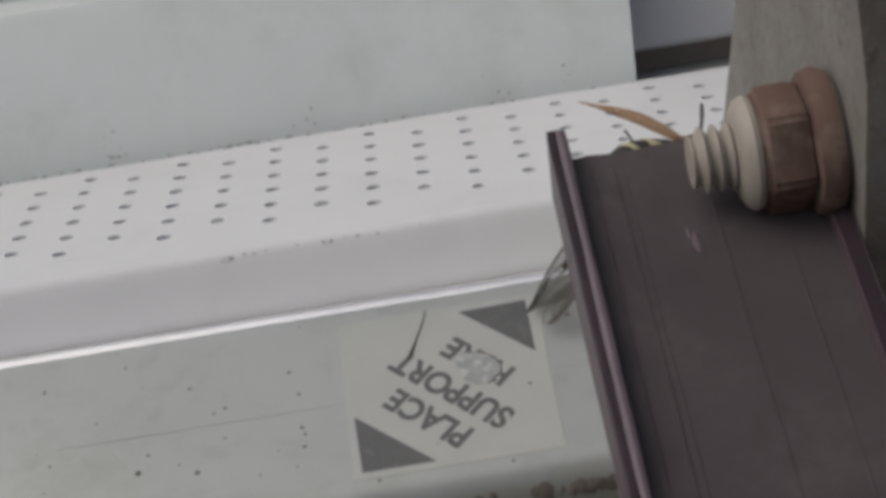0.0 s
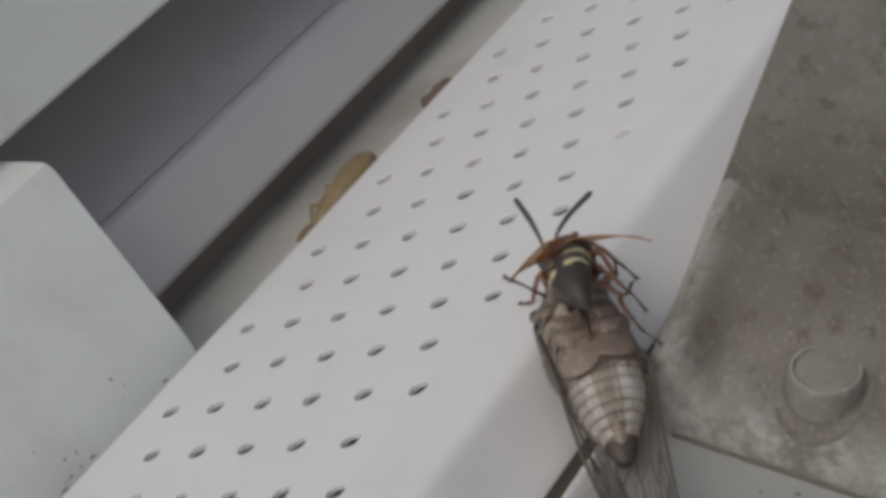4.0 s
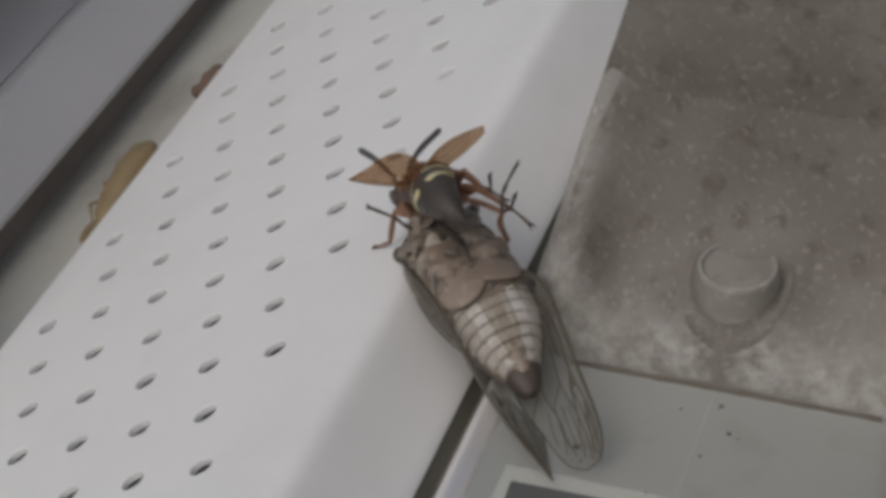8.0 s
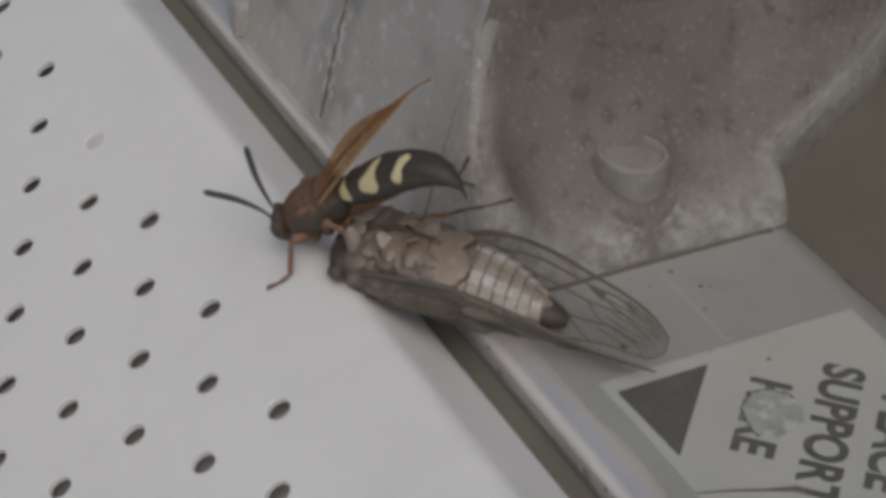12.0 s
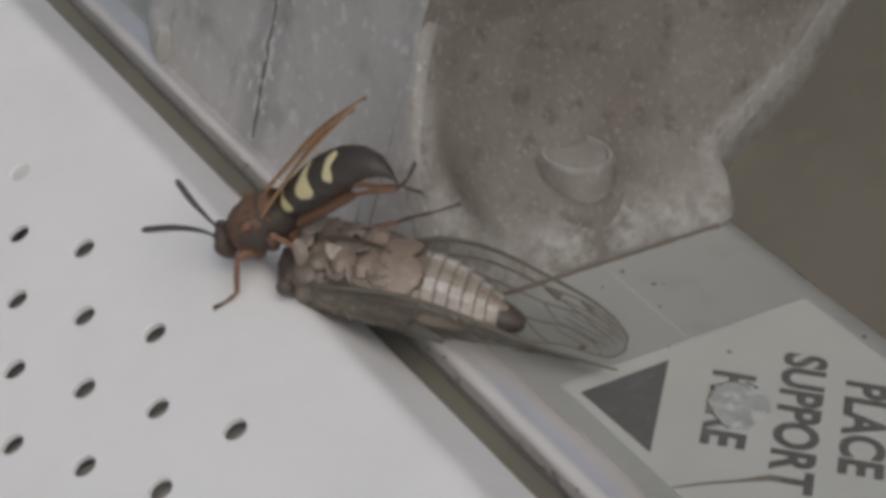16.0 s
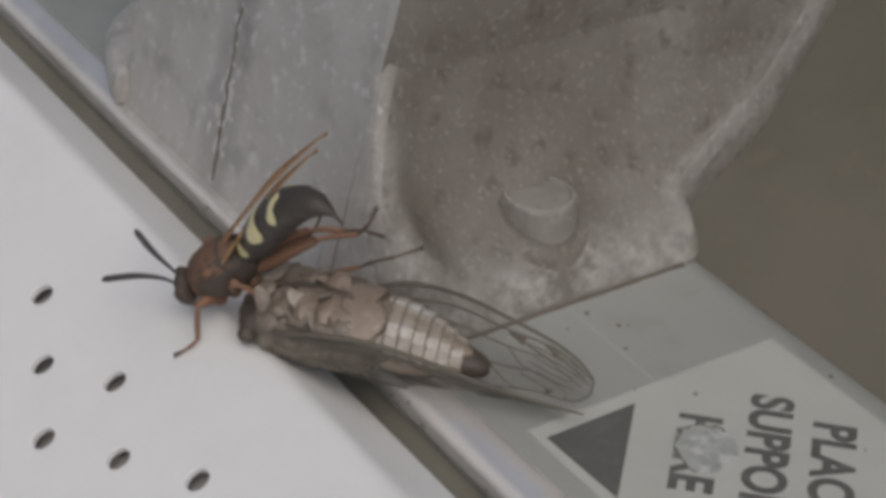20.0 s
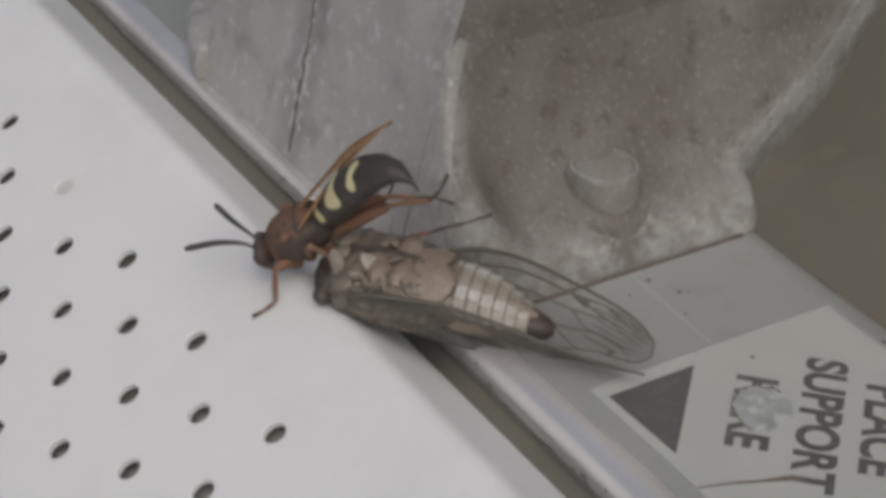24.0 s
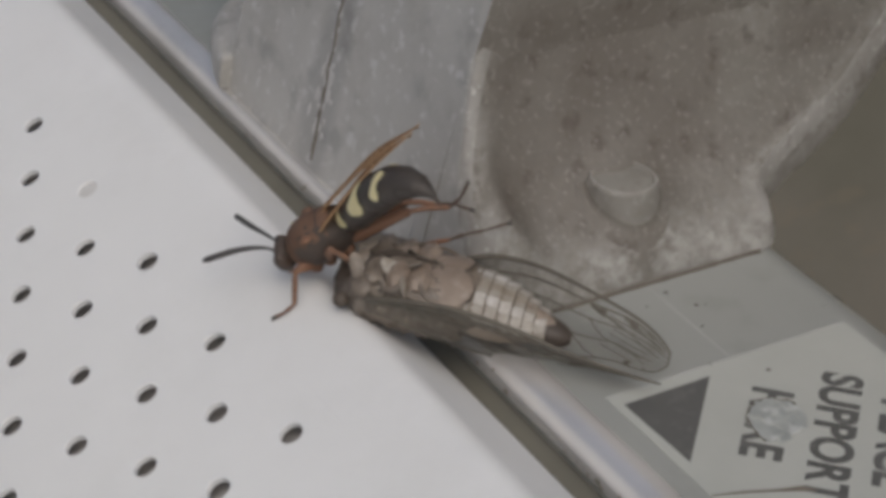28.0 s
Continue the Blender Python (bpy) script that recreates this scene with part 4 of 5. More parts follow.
part("head", lay(crumple(body(finer([(-18.6, 2.0, 0.9, 1.5), (-18.0, 3.8, 1.7, 2.5), (-16.8, 5.0, 2.2, 3.2), (-15.4, 5.0, 2.6, 3.6)], 4), n=36), 0.2, 0.7)), CIC_TAIL, cicada, "wide blunt head")
for s in (-1, 1):
    part("eye", lay(ellipsoid((-16.8, 5.0 * s, -0.6), 1.2, 1.2, 1.2)), CIC_DARK, cicada, "dark round eye")
# abdomen: overlapping rings, pale to both sides of a brown middle
AB = [(-0.8, 5.7), (1.1, 6.05), (3.0, 6.05), (4.9, 5.7), (6.7, 5.15), (8.4, 4.4), (10.0, 3.5)]


def skin(w, g, k):
    return 4.0 * k * max(0.0, 1 - g * g) ** 0.42


def patch(x, x2, w, w2, k, g0, g1, ends, lift):
    """A low pillow on a belly ring between two fractions of its half width."""
    rows = []
    for f, h in ((ends[0], 0.0), (ends[0] + 0.2, 0.3), (0.55, 0.65), (ends[1] - 0.07, 1.0), (ends[1], 0.0)):
        xb, wb = x + (x2 - x) * f, w + (w2 - w) * f
        top = []
        for j in range(9):
            u = j / 8
            g = g0 + (g1 - g0) * u
            bulge = lift * h * min(1.0, 3.0 * min(u, 1 - u) + 0.5)
            top.append(Vector((xb + 0.06 * math.sin(9 * u + 2 * x), wb * g, skin(wb, g, k) + bulge)))
        rows.append(top + [p - Vector((0, 0.05 * p.y, 0.9)) for p in reversed(top)])
    return loft(rows)


for i, (x, w) in enumerate(AB):
    w2 = AB[i + 1][1] if i + 1 < len(AB) else 2.7
    x2 = (AB[i + 1][0] if i + 1 < len(AB) else 11.6) + 0.2
    k = w / 6.05
    k2 = w2 / 6.05
    rows = [(x - 0.2, w - 0.3, 3.7 * k, 2.6 * k), (x, w, 4.0 * k, 2.8 * k), ((x + x2) / 2, (w + w2) / 2 + 0.06, 4.05 * (k + k2) / 2, 2.8 * k), (x2 - 0.25, w2 + 0.08, 3.95 * k2, 2.7 * k2), (x2, w2 - 0.2, 3.6 * k2, 2.5 * k2)]
    seg = part("abdomen_ring", lay(loft([section(*r, 40, 0.0, 0.84) for r in rows])), CIC_RING, cicada, "brown belly ring with pale bands")
    for s in (-1, 1):
        g = 0.62 + 0.035 * math.sin(2.7 * i + s)
        part("pale_band", lay(patch(x, x2, w, w2, k, s * 0.33, s * g, (0.13, 0.93), 0.2)), CIC_PALE, seg, "silvery white band")
        part("dull_band", lay(patch(x, x2, w, w2, k, s * 0.13, s * 0.34, (0.14, 0.93), 0.17)), CIC_DULL, seg, "dull grey-brown part of the band")
        part("side_plate", lay(patch(x, x2, w, w2, k, s * (g + 0.014), s * 0.985, (0.18 + 0.04 * math.sin(5 * i + s), 0.98), 0.22)), CIC_SIDE, seg, "pale side plate")
    part("middle_band", lay(patch(x, x2, w, w2, k, -0.135, 0.135, (0.15, 0.92), 0.12)), CIC_MID, seg, "brownish middle of the belly ring")
part("abdomen_tip", lay(body([(11.2, 2.6, 1.8, 2.0), (12.2, 2.4, 1.8, 2.0), (13.4, 2.0, 1.6, 1.7), (14.6, 1.5, 1.2, 1.3), (15.3, 0.7, 0.6, 0.6)])), CIC_TAIL, cicada, "brown blunt tail")
part("keel", lay(body([(8.4, 0.7, 3.05, 1), (9.4, 1.6, 3.1, 1), (10.6, 1.9, 2.8, 1), (11.7, 1.6, 2.4, 1), (12.8, 0.9, 1.9, 1)], n=16)), CIC_PEACH, cicada, "smooth tan last plate before the tail")
for s in (-1, 1):
    far = 0.9 if s < 0 else -0.2
    rows = []
    for i in range(15):
        t = i / 14
        x = -4.9 + (5.3 + far) * t
        w = 3.35 * (math.sin(math.pi * min(1.0, 0.2 + 0.8 * t)) ** 0.55 if t > 0.55 else 0.92 + 0.08 * t) + 0.12
        rows.append([Vector((x, s * (2.75 + 0.1 * t) + w * math.cos(a), 4.5 + 0.15 * math.sin(3 * t) + 0.35 * math.sin(a) - 0.055 * (s * 3.0 + w * math.cos(a)) ** 2)) for a in [2 * math.pi * k / 18 for k in range(18)]])
    part("operculum", lay(crumple(loft(rows), 0.12, 0.35)), CIC_PEACH, cicada, "smooth peach-coloured rounded belly plate")
    part("notch", lay(tube(curve_points([(-1.1, s * 0.1, 4.5), (-0.5, s * 0.9, 4.55), (0.35 + far, s * 2.6, 4.4), (0.1 + far, s * 4.4, 3.5), (-1.4, s * 5.7, 2.5), (-3.6, s * 6.2, 1.8)], 4), [0.18, 0.18, 0.17] + [0.13] * 14 + [0.2] * 4, n=6)), CIC_DARK, cicada, "dark crease behind the plate")
part("beak", lay(tube([(-14.5, 0.3, 4.0), (-11, 0.5, 4.9), (-7.5, 0.4, 5.2), (-4.6, 0.2, 5.1)], [0.6, 0.5, 0.4, 0.12], n=8)), CIC_DARK, cicada, "dark beak between the legs")
rng = random.Random(9)
for i, x in enumerate((-12.6, -9.4, -6.4)):
    part("crease", lay(tube(curve_points([(x + 1.3, -5.6, 2.6), (x + 1.7, -3.0, 4.1), (x + 1.4, 0.0, 4.55), (x + 1.8, 3.0, 4.1), (x + 1.4, 5.6, 2.6)], 4), [0.2 + 0.14 * noise.noise((q * 0.6, x, 1)) for q in range(17)], n=6)), CIC_DARK, cicada, "dark fold between the leg bases")
    for s in (-1, 1):
        j = rng.uniform(-0.6, 0.6)
        bm = ellipsoid((x, s * 2.5, 3.9), 1.45, 2.9, 1.05, nu=30, nv=20)
        part("coxa", lay(crumple(crumple(bm, 0.3, 0.7, i + s), 0.12, 1.8, 3.0)), CIC_PEACH if i > 0 else CIC_TAN, cicada, "crumpled leg base")
        path = [(x, s * 1.6, 4.3), (x + 0.3, s * 3.2, 4.8 + j * 0.3), (x + 1.3 + j, s * 4.9, 4.2), (x + 2.9 + j, s * 5.9, 3.0), (x + 4.3, s * 5.7, 2.6)]
        part("leg", lay(tube(curve_points(path, 3), [0.35, 0.42, 0.45, 0.42, 0.4, 0.36, 0.34, 0.3, 0.28, 0.26, 0.22, 0.2, 0.15], n=8)), CIC_TAN, cicada, "thin folded tan leg")
for k in range(22):
    x, y = rng.uniform(-15.8, -7.0), rng.uniform(-5.6, 5.6)
    z = 4.5 * max(0.05, 1 - (y / 6.6) ** 2) ** 0.5 + 0.25
    m = along(Vector((rng.uniform(-1, 1), rng.uniform(-1, 1), rng.uniform(-0.4, 0.4))), (0.0, y * 0.12, 1.0))
    bm = ellipsoid((x, y, z), rng.uniform(1.4, 3.0), rng.uniform(0.9, 1.7), 0.14, nu=16, nv=8, m=m)
    part("skin_flake", lay(crumple(bm, 0.13, 0.7, k)), (CIC_DULL, CIC_TAN, CIC_PEACH, CIC_TAN, CIC_DARK, CIC_TAN, CIC_TAN)[k % 7], cicada, "curled flake of pale skin" if k % 7 == 0 else "")
bm = ellipsoid((-14.8, 5.2, 5.2), 2.0, 1.0, 0.16, nu=16, nv=8, m=along(Vector((0.9, 0.2, 0.3)), (-0.2, 0.8, 0.5)))
part("skin_flake", crumple(bm, 0.2, 0.6, 3.0), CIC_PALE, cicada, "white scrap of torn skin")


FRONT = {1: [(-6, 6.4, 2.5), (0, 6.8, 5.2), (5, 6.2, 6.1), (10, 5.0, 6.1), (15, 4.1, 5.1), (20, 3.4, 3.8), (24, 3.1, 2.4), (27, 2.7, 0.7), (28.9, 1.7, -0.8)],
         -1: [(-13, -5.2, 0.4), (-8, -6.0, 1.5), (-4, -6.2, 1.9), (0, -6.4, 2.1), (5, -6.7, 1.7), (10, -6.8, 0.9), (15, -6.6, -0.3), (20, -6.1, -1.3), (24, -5.2, -2.2), (27, -4.7, -2.7), (28.6, -4.5, -2.9)]}
HIND = {1: [(-6, 5.0, -3.5), (0, 3.6, -5.4), (5, 2.2, -5.6), (10, 0.6, -4.8), (15, -1.4, -3.2), (20, -2.2, -2.0), (24, -2.0, -2.5), (27, -1.3, -2.9), (28.9, 0.2, -2.2)],
        -1: [(-13, -5.0, -1.5), (-8, -5.3, -2.1), (-4, -4.9, -3.1), (0, -3.2, -4.6), (5, 1.0, -6.6), (10, 2.4, -7.4), (15, 1.4, -5.6), (20, -0.8, -4.4), (24, -2.6, -3.7), (27, -3.9, -3.2), (28.6, -4.5, -2.9)]}
MARGINS = {k: (curve_points(FRONT[k], 6), curve_points(HIND[k], 6)) for k in FRONT}


def wing_point(s, u, w):
    """A point of a folded forewing: u 0 to 1 along, w 0 at the front margin to 1 at the hind one; s the side."""
    a, b = MARGINS[s]
    f = u * (len(a) - 1)
    i = min(int(f), len(a) - 2)
    p, q = a[i].lerp(a[i + 1], f - i), b[i].lerp(b[i + 1], f - i)
    return p.lerp(q, w) + Vector((0, s * 0.9, 0.3) if s > 0 else (0, -0.15, -0.3)) * math.sin(math.pi * w) * math.sin(math.pi * u)


for s in (-1, 1):
    bm = bmesh.new()
    nu, nw = 30, 8
    grid = [[bm.verts.new(wing_point(s, i / nu, j / nw)) for j in range(nw + 1)] for i in range(nu + 1)]
    for i in range(nu):
        for j in range(nw):
            bm.faces.new((grid[i][j], grid[i + 1][j], grid[i + 1][j + 1], grid[i][j + 1]))
    bmesh.ops.remove_doubles(bm, verts=bm.verts, dist=0.01)
    wing = part("wing", bm, CIC_WING if s > 0 else CIC_WING_LOW, cicada, "clear folded wing with dark veins", angle=80)

    def vein(path, r0, r1):
        pts = curve_points([wing_point(s, u, w) + Vector((0, 0, 0.03)) for u, w in path], 5)
        part("vein", tube(pts, [r0 + (r1 - r0) * i / (len(pts) - 1) for i in range(len(pts))], n=5), VEIN, wing)

    vein([(k / 12, 0.0) for k in range(13)], 0.42, 0.16)
    vein([(0.1 + 0.9 * k / 8, 1.0) for k in range(9)], 0.12, 0.12)
    vein([(1.0, k / 4) for k in range(5)], 0.16, 0.12)
    vein([(0.02, 0.12), (0.3, 0.16), (0.55, 0.2), (0.68, 0.14), (0.8, 0.12), (0.93, 0.16)], 0.2, 0.1)
    vein([(0.1, 0.2), (0.35, 0.36), (0.55, 0.46), (0.7, 0.42), (0.84, 0.42), (0.95, 0.5)], 0.14, 0.08)
    vein([(0.12, 0.3), (0.35, 0.58), (0.52, 0.72), (0.68, 0.72), (0.82, 0.88)], 0.13, 0.08)
    vein([(0.55, 0.2), (0.62, 0.34), (0.7, 0.42)], 0.16, 0.12)
    for u0, w0, u1, w1 in ((0.62, 0.3, 0.78, 0.27), (0.78, 0.27, 0.97, 0.35), (0.7, 0.42, 0.9, 0.62), (0.68, 0.72, 0.86, 0.75), (0.55, 0.46, 0.62, 0.72), (0.68, 0.14, 0.78, 0.27), (0.8, 0.12, 0.86, 0.3), (0.35, 0.36, 0.4, 0.62), (0.5, 0.72, 0.6, 1.0), (0.36, 0.6, 0.44, 1.0)):
        vein([(u0, w0), ((u0 + u1) / 2, (w0 + w1) / 2 + 0.02), (u1, w1)], 0.11, 0.07)
    for i in range(7):
        vein([(0.68 - 0.012 * i, 0.2 + 0.1 * i), (0.82 - 0.02 * i, 0.19 + 0.115 * i), (0.97 - 0.035 * i, 0.1 + 0.135 * i)], 0.09, 0.06)
    for u0, w0, u1, w1 in ((0.545, 0.24, 0.60, 0.36), (0.68, 0.16, 0.74, 0.3)):
        a, b, c = wing_point(s, u0, w0), wing_point(s, u1, w1), wing_point(s, u1 + 0.005, w0 - 0.02)
        rise = Vector((0, 0, 0.12))
        part("dark_fleck", loft([[a - rise, b - rise, c - rise], [a + rise, b + rise, c + rise]]), VEIN, wing, "dark three-cornered fleck on the vein")

# ---- digger wasp on the cicada ----
WO = Vector((46.0, -20.5, 5.5))
PET = Vector((42.9, -24.2, 7.3)) - WO
HEAD = Vector((48.6, -15.3, 4.7)) - WO
wasp = thing("digger_wasp", "rust and black digger wasp with yellow marks gripping a cicada", "wasp", at=WO)
FW = (HEAD - PET).normalized()
turn = along(-FW)


def placed(bm, at=(0, 0, 0)):
    """Lays a piece built along x down the wasp's own axis."""
    for v in bm.verts:
        v.co = turn @ v.co + Vector(at)
    return bm


def shell(rows, a0, a1, grow, thick=0.25, n=12):
    """A curved shield over part of a body built by rows, between two angles from its side."""
    rings = []
    for x, w, u, d in rows:
        outer, inner = [], []
        for k in range(n + 1):
            a = radians(a0 + (a1 - a0) * k / n)
            c, s = math.cos(a), math.sin(a)
            h = u if s > 0 else d
            outer.append(Vector((x, (w + grow) * c, (h + grow) * s)))
            inner.append(Vector((x, (w + grow - thick) * c, (h + grow - thick) * s)))
        rings.append(outer + inner[::-1])
    return loft(rings)


# thorax: dark flanks, a rust shield over the back, a smaller shield behind it and a dark rump
CHEST = [(-5.0, 1.5, 1.3, 1.4), (-4.3, 2.6, 2.3, 2.2), (-2.8, 3.5, 3.3, 3.0), (-0.6, 3.85, 3.9, 3.4), (1.6, 3.7, 3.8, 3.3), (3.4, 3.2, 3.2, 2.9), (5.0, 2.4, 2.3, 2.3), (6.2, 1.3, 1.2, 1.3)]
thorax = part("thorax", placed(crumple(body(finer(CHEST, 3), n=32), 0.14, 0.7, 2.0)), W_FLANK, wasp, "dark brown furry thorax")
back_plate = part("back_shield", placed(crumple(shell(finer([r for r in CHEST if -3.0 < r[0] < 2.0], 5), 32, 148, 0.16), 0.1, 0.9, 5.0)), W_RUST, wasp, "rust-brown shield over the back")
part("hind_shield", placed(shell(finer([(2.0, 3.5, 3.65, 3.2), (2.8, 3.3, 3.5, 3.0), (3.6, 2.9, 3.0, 2.7)], 3), 25, 155, 0.22, 0.3)), W_RUST, wasp, "small rust plate behind the shield")
part("neck_collar", placed(shell(finer([(-4.6, 2.2, 2.0, 1.9), (-3.9, 3.0, 2.75, 2.5), (-3.1, 3.4, 3.15, 2.9)], 3), -25, 205, 0.2, 0.3, 18)), W_RUST, wasp, "rust-brown collar behind the head")
part("collar_edge", placed(shell([(-3.16, 3.4, 3.15, 2.9), (-2.98, 3.45, 3.2, 2.95)], -30, 60, 0.34, 0.3, 14)), W_YELLOW, wasp, "thin pale line on the collar")
part("side_spot", placed(ellipsoid((-2.2, 3.3, -1.9), 0.8, 0.35, 0.55, nu=10, nv=6)), W_YELLOW, wasp, "pale spot on the flank")
fuzz("fur", thorax.data, W_FUR, wasp, 520, 0.6, 6, lambda f: True, (-0.4, -0.3, 0))
fuzz("fur", back_plate.data, W_FUR, wasp, 260, 0.45, 8, lambda f: f.normal.z > 0, (-0.5, -0.4, 0))
head = part("head", placed(ellipsoid((0, 0, 0), 1.35, 2.6, 2.15, nu=20, nv=12), HEAD), W_FLANK, wasp, "dark brown head with a rusty face")
part("face", placed(ellipsoid((-0.65, 0, -0.5), 0.95, 1.6, 1.6, nu=16, nv=10), HEAD), W_LEG, head, "rusty orange face")
for s in (-1, 1):
    part("eye", placed(ellipsoid((-0.1, 1.95 * s, 0.25), 1.1, 0.8, 1.75, nu=16, nv=10), HEAD), W_EYE, head, "large dark oval eye")
    part("jaw", placed(tube(curve_points([(-0.4, 1.2 * s, -1.7), (-0.9, 0.9 * s, -2.4), (-1.1, 0.2 * s, -2.8)], 3), [0.5, 0.48, 0.45, 0.4, 0.32, 0.24, 0.1], n=8), HEAD), W_LEG, head, "curved orange jaw")
    part("wing_base", placed(ellipsoid((-0.4, 2.9 * s, 2.9), 0.9, 0.6, 0.5, nu=12, nv=8)), W_LEG, wasp, "orange scale over the wing root")
    for x in (-3.0, -0.6, 2.6):
        part("coxa", placed(ellipsoid((x, 1.5 * s, -2.9), 1.15, 1.1, 1.3, nu=12, nv=8)), W_LEG, wasp, "stout orange leg base")

ANT_BASE = [Vector((48.6, -14.4, 6.2)), Vector((49.9, -15.4, 6.2))]
antennas = []
for s in (-1, 1):
    line = curve_points([(0, 0, 0), (2.2, 0.25 * s, 0.75), (6.5, 0.35 * s, 0.75), (12.0, 0, 0)], 6)
    an = new("antenna", finish("antenna", tube(line, [0.26 - 0.05 * min(1.0, i / 3) + 0.26 * min(1.0, max(0.0, (i - 3) / 10)) - (0.16 if i == len(line) - 1 else 0) for i in range(len(line))], n=8), W_ANTENNA))
    an.parent = wasp
    an["label"] = "dark thread-like antenna"
    antennas.append(an)

# hip, knee, ankle, foot, tip
LEGS = [
    ((45.0, -17.6, 3.0), (44.2, -14.6, 4.7), (43.2, -11.9, 0.8), (43.3, -10.2, 0.6), (43.9, -8.8, 0.4)),
    ((48.6, -18.6, 3.2), (50.6, -22.0, 5.4), (49.6, -25.4, 2.6), (48.4, -27.8, 1.2), (47.0, -29.8, 0.4)),
    ((43.6, -19.8, 3.4), (39.6, -19.8, 7.9), (37.4, -21.4, 4.4)),
    ((46.6, -22.2, 3.8), (43.8, -28.6, 8.0), (41.4, -31.4, 4.4), (40.2, -33.2, 6.2), (39.4, -34.6, 8.4)),
    ((43.0, -23.2, 4.6), (36.6, -31.4, 7.6), (35.2, -36.2, 5.0), (34.6, -38.2, 5.8), (34.2, -39.8, 7.3)),
    ((44.2, -24.2, 4.6), (39.2, -31.6, 7.4), (37.6, -35.2, 5.0), (36.4, -37.2, 4.0), (35.4, -38.8, 2.2)),
]


def tarsus(bm, pts):
    """Five little joints, each swelling to its end."""
    line = curve_points(pts, 5)
    radii = [(0.2, 0.22, 0.26, 0.31, 0.34)[i % 5] * (1 - 0.3 * i / len(line)) for i in range(len(line))]
    return tube(line, radii, bm, n=7)


def claws(q0, q1):
    d = (q1 - q0).normalized()
    side = d.cross(Vector((0, 0, 1))).normalized()
    bm = ellipsoid(q1 + d * 0.15, 0.36, 0.32, 0.28, nu=8, nv=6)
    for s in (-1, 1):
        tube([q1 + d * 0.2, q1 + d * 0.6 + side * 0.35 * s, q1 + d * 0.8 + side * 0.3 * s - Vector((0, 0, 0.3))], [0.15, 0.11, 0.03], bm, n=5)
    return bm


for i, pts in enumerate(LEGS):
    q = [Vector(p) - WO for p in pts]
    long = 1.5 if i > 3 else 1.15
    leg = part("leg", tube(curve_points([q[0], q[0].lerp(q[1], 0.5) + Vector((0, 0, 0.25)), q[1]], 5), [r * long for r in (0.5, 0.62, 0.7, 0.75, 0.76, 0.74, 0.68, 0.6, 0.52, 0.46, 0.38)], n=10), W_LEG, wasp, "orange-brown leg")
    shin = curve_points([q[1], q[1].lerp(q[2], 0.5) + Vector((0.1, -0.1, 0.15)), q[2]], 4)
    part("shin", tube(shin, [0.3, 0.34, 0.37, 0.39, 0.4, 0.4, 0.38, 0.35, 0.3], n=9), W_LEG, leg)
    for k in range(4):
        a = shin[2 + 2 * (k // 2)]
        part("spine", tube([a, a + (q[2] - q[1]).normalized() * 0.7 + Vector((0.45 * (-1) ** k, 0.3, 0.25))], [0.12, 0.03], n=5), W_FOOT, leg)
    if len(q) == 5:
        part("foot", tarsus(bmesh.new(), q[2:]), W_LEG if i == 0 else W_FOOT, leg, "jointed orange foot" if i == 0 else "dark jointed foot")
        part("claw", claws(q[3], q[4]), W_BLACK, leg, "pair of dark claws")
# the middle foot is lifted at first and set down later
ANKLE = Vector(LEGS[2][2]) - WO
lifted_foot = new("lifted_foot", finish("lifted_foot", claws(Vector((8.0, 0, 1.2)), Vector((9.4, 0, 1.6))), W_BLACK))
lifted_foot.parent = wasp
lifted_foot["label"] = "dark jointed foot held in the air"
part("joints", tarsus(bmesh.new(), [Vector((0, 0, 0)), Vector((2.6, 0.2, 0.9)), Vector((5.4, -0.1, 0.2)), Vector((9.4, 0, 1.6))]), W_FOOT, lifted_foot)

hind_foot = new("hind_foot", finish("hind_foot", claws(Vector((7.4, 0, 0.1)), Vector((8.6, 0, -0.2))), W_BLACK))
hind_foot.parent = wasp
hind_foot["label"] = "thin brown hind foot stretched out"
part("joints", tarsus(bmesh.new(), [Vector((0, 0, 0)), Vector((2.4, 0.1, 0.5)), Vector((5.4, -0.1, 0.4)), Vector((8.6, 0, -0.2))]), W_FOOT, hind_foot)

part("shin", tube(curve_points([(-5.6, 0.3, -1.8), (-2.6, 0.2, -0.2), (0, 0, 0)], 4), [0.34, 0.38, 0.4, 0.42, 0.42, 0.4, 0.37, 0.33, 0.28], n=8), W_LEG, hind_foot)

# abdomen: x runs from the waist to the sting, z is its back
ABD = [(0.0, 0.9, 0.8, 0.8), (0.8, 1.9, 1.7, 1.6), (2.0, 2.6, 2.35, 2.2), (4.0, 3.0, 2.6, 2.7), (7.0, 3.2, 2.7, 2.9), (10.0, 3.2, 2.65, 2.9), (13.0, 2.95, 2.4, 2.6), (16.0, 2.35, 1.9, 2.05), (18.6, 1.5, 1.2, 1.25), (20.4, 0.65, 0.55, 0.5), (21.2, 0.2, 0.15, 0.2)]


def abd_size(x):
    for a, b in zip(ABD, ABD[1:]):
        if x <= b[0]:
            t = max(0.0, min(1.0, (x - a[0]) / (b[0] - a[0])))
            return [a[i] + (b[i] - a[i]) * t for i in (1, 2, 3)]
    return ABD[-1][1:]


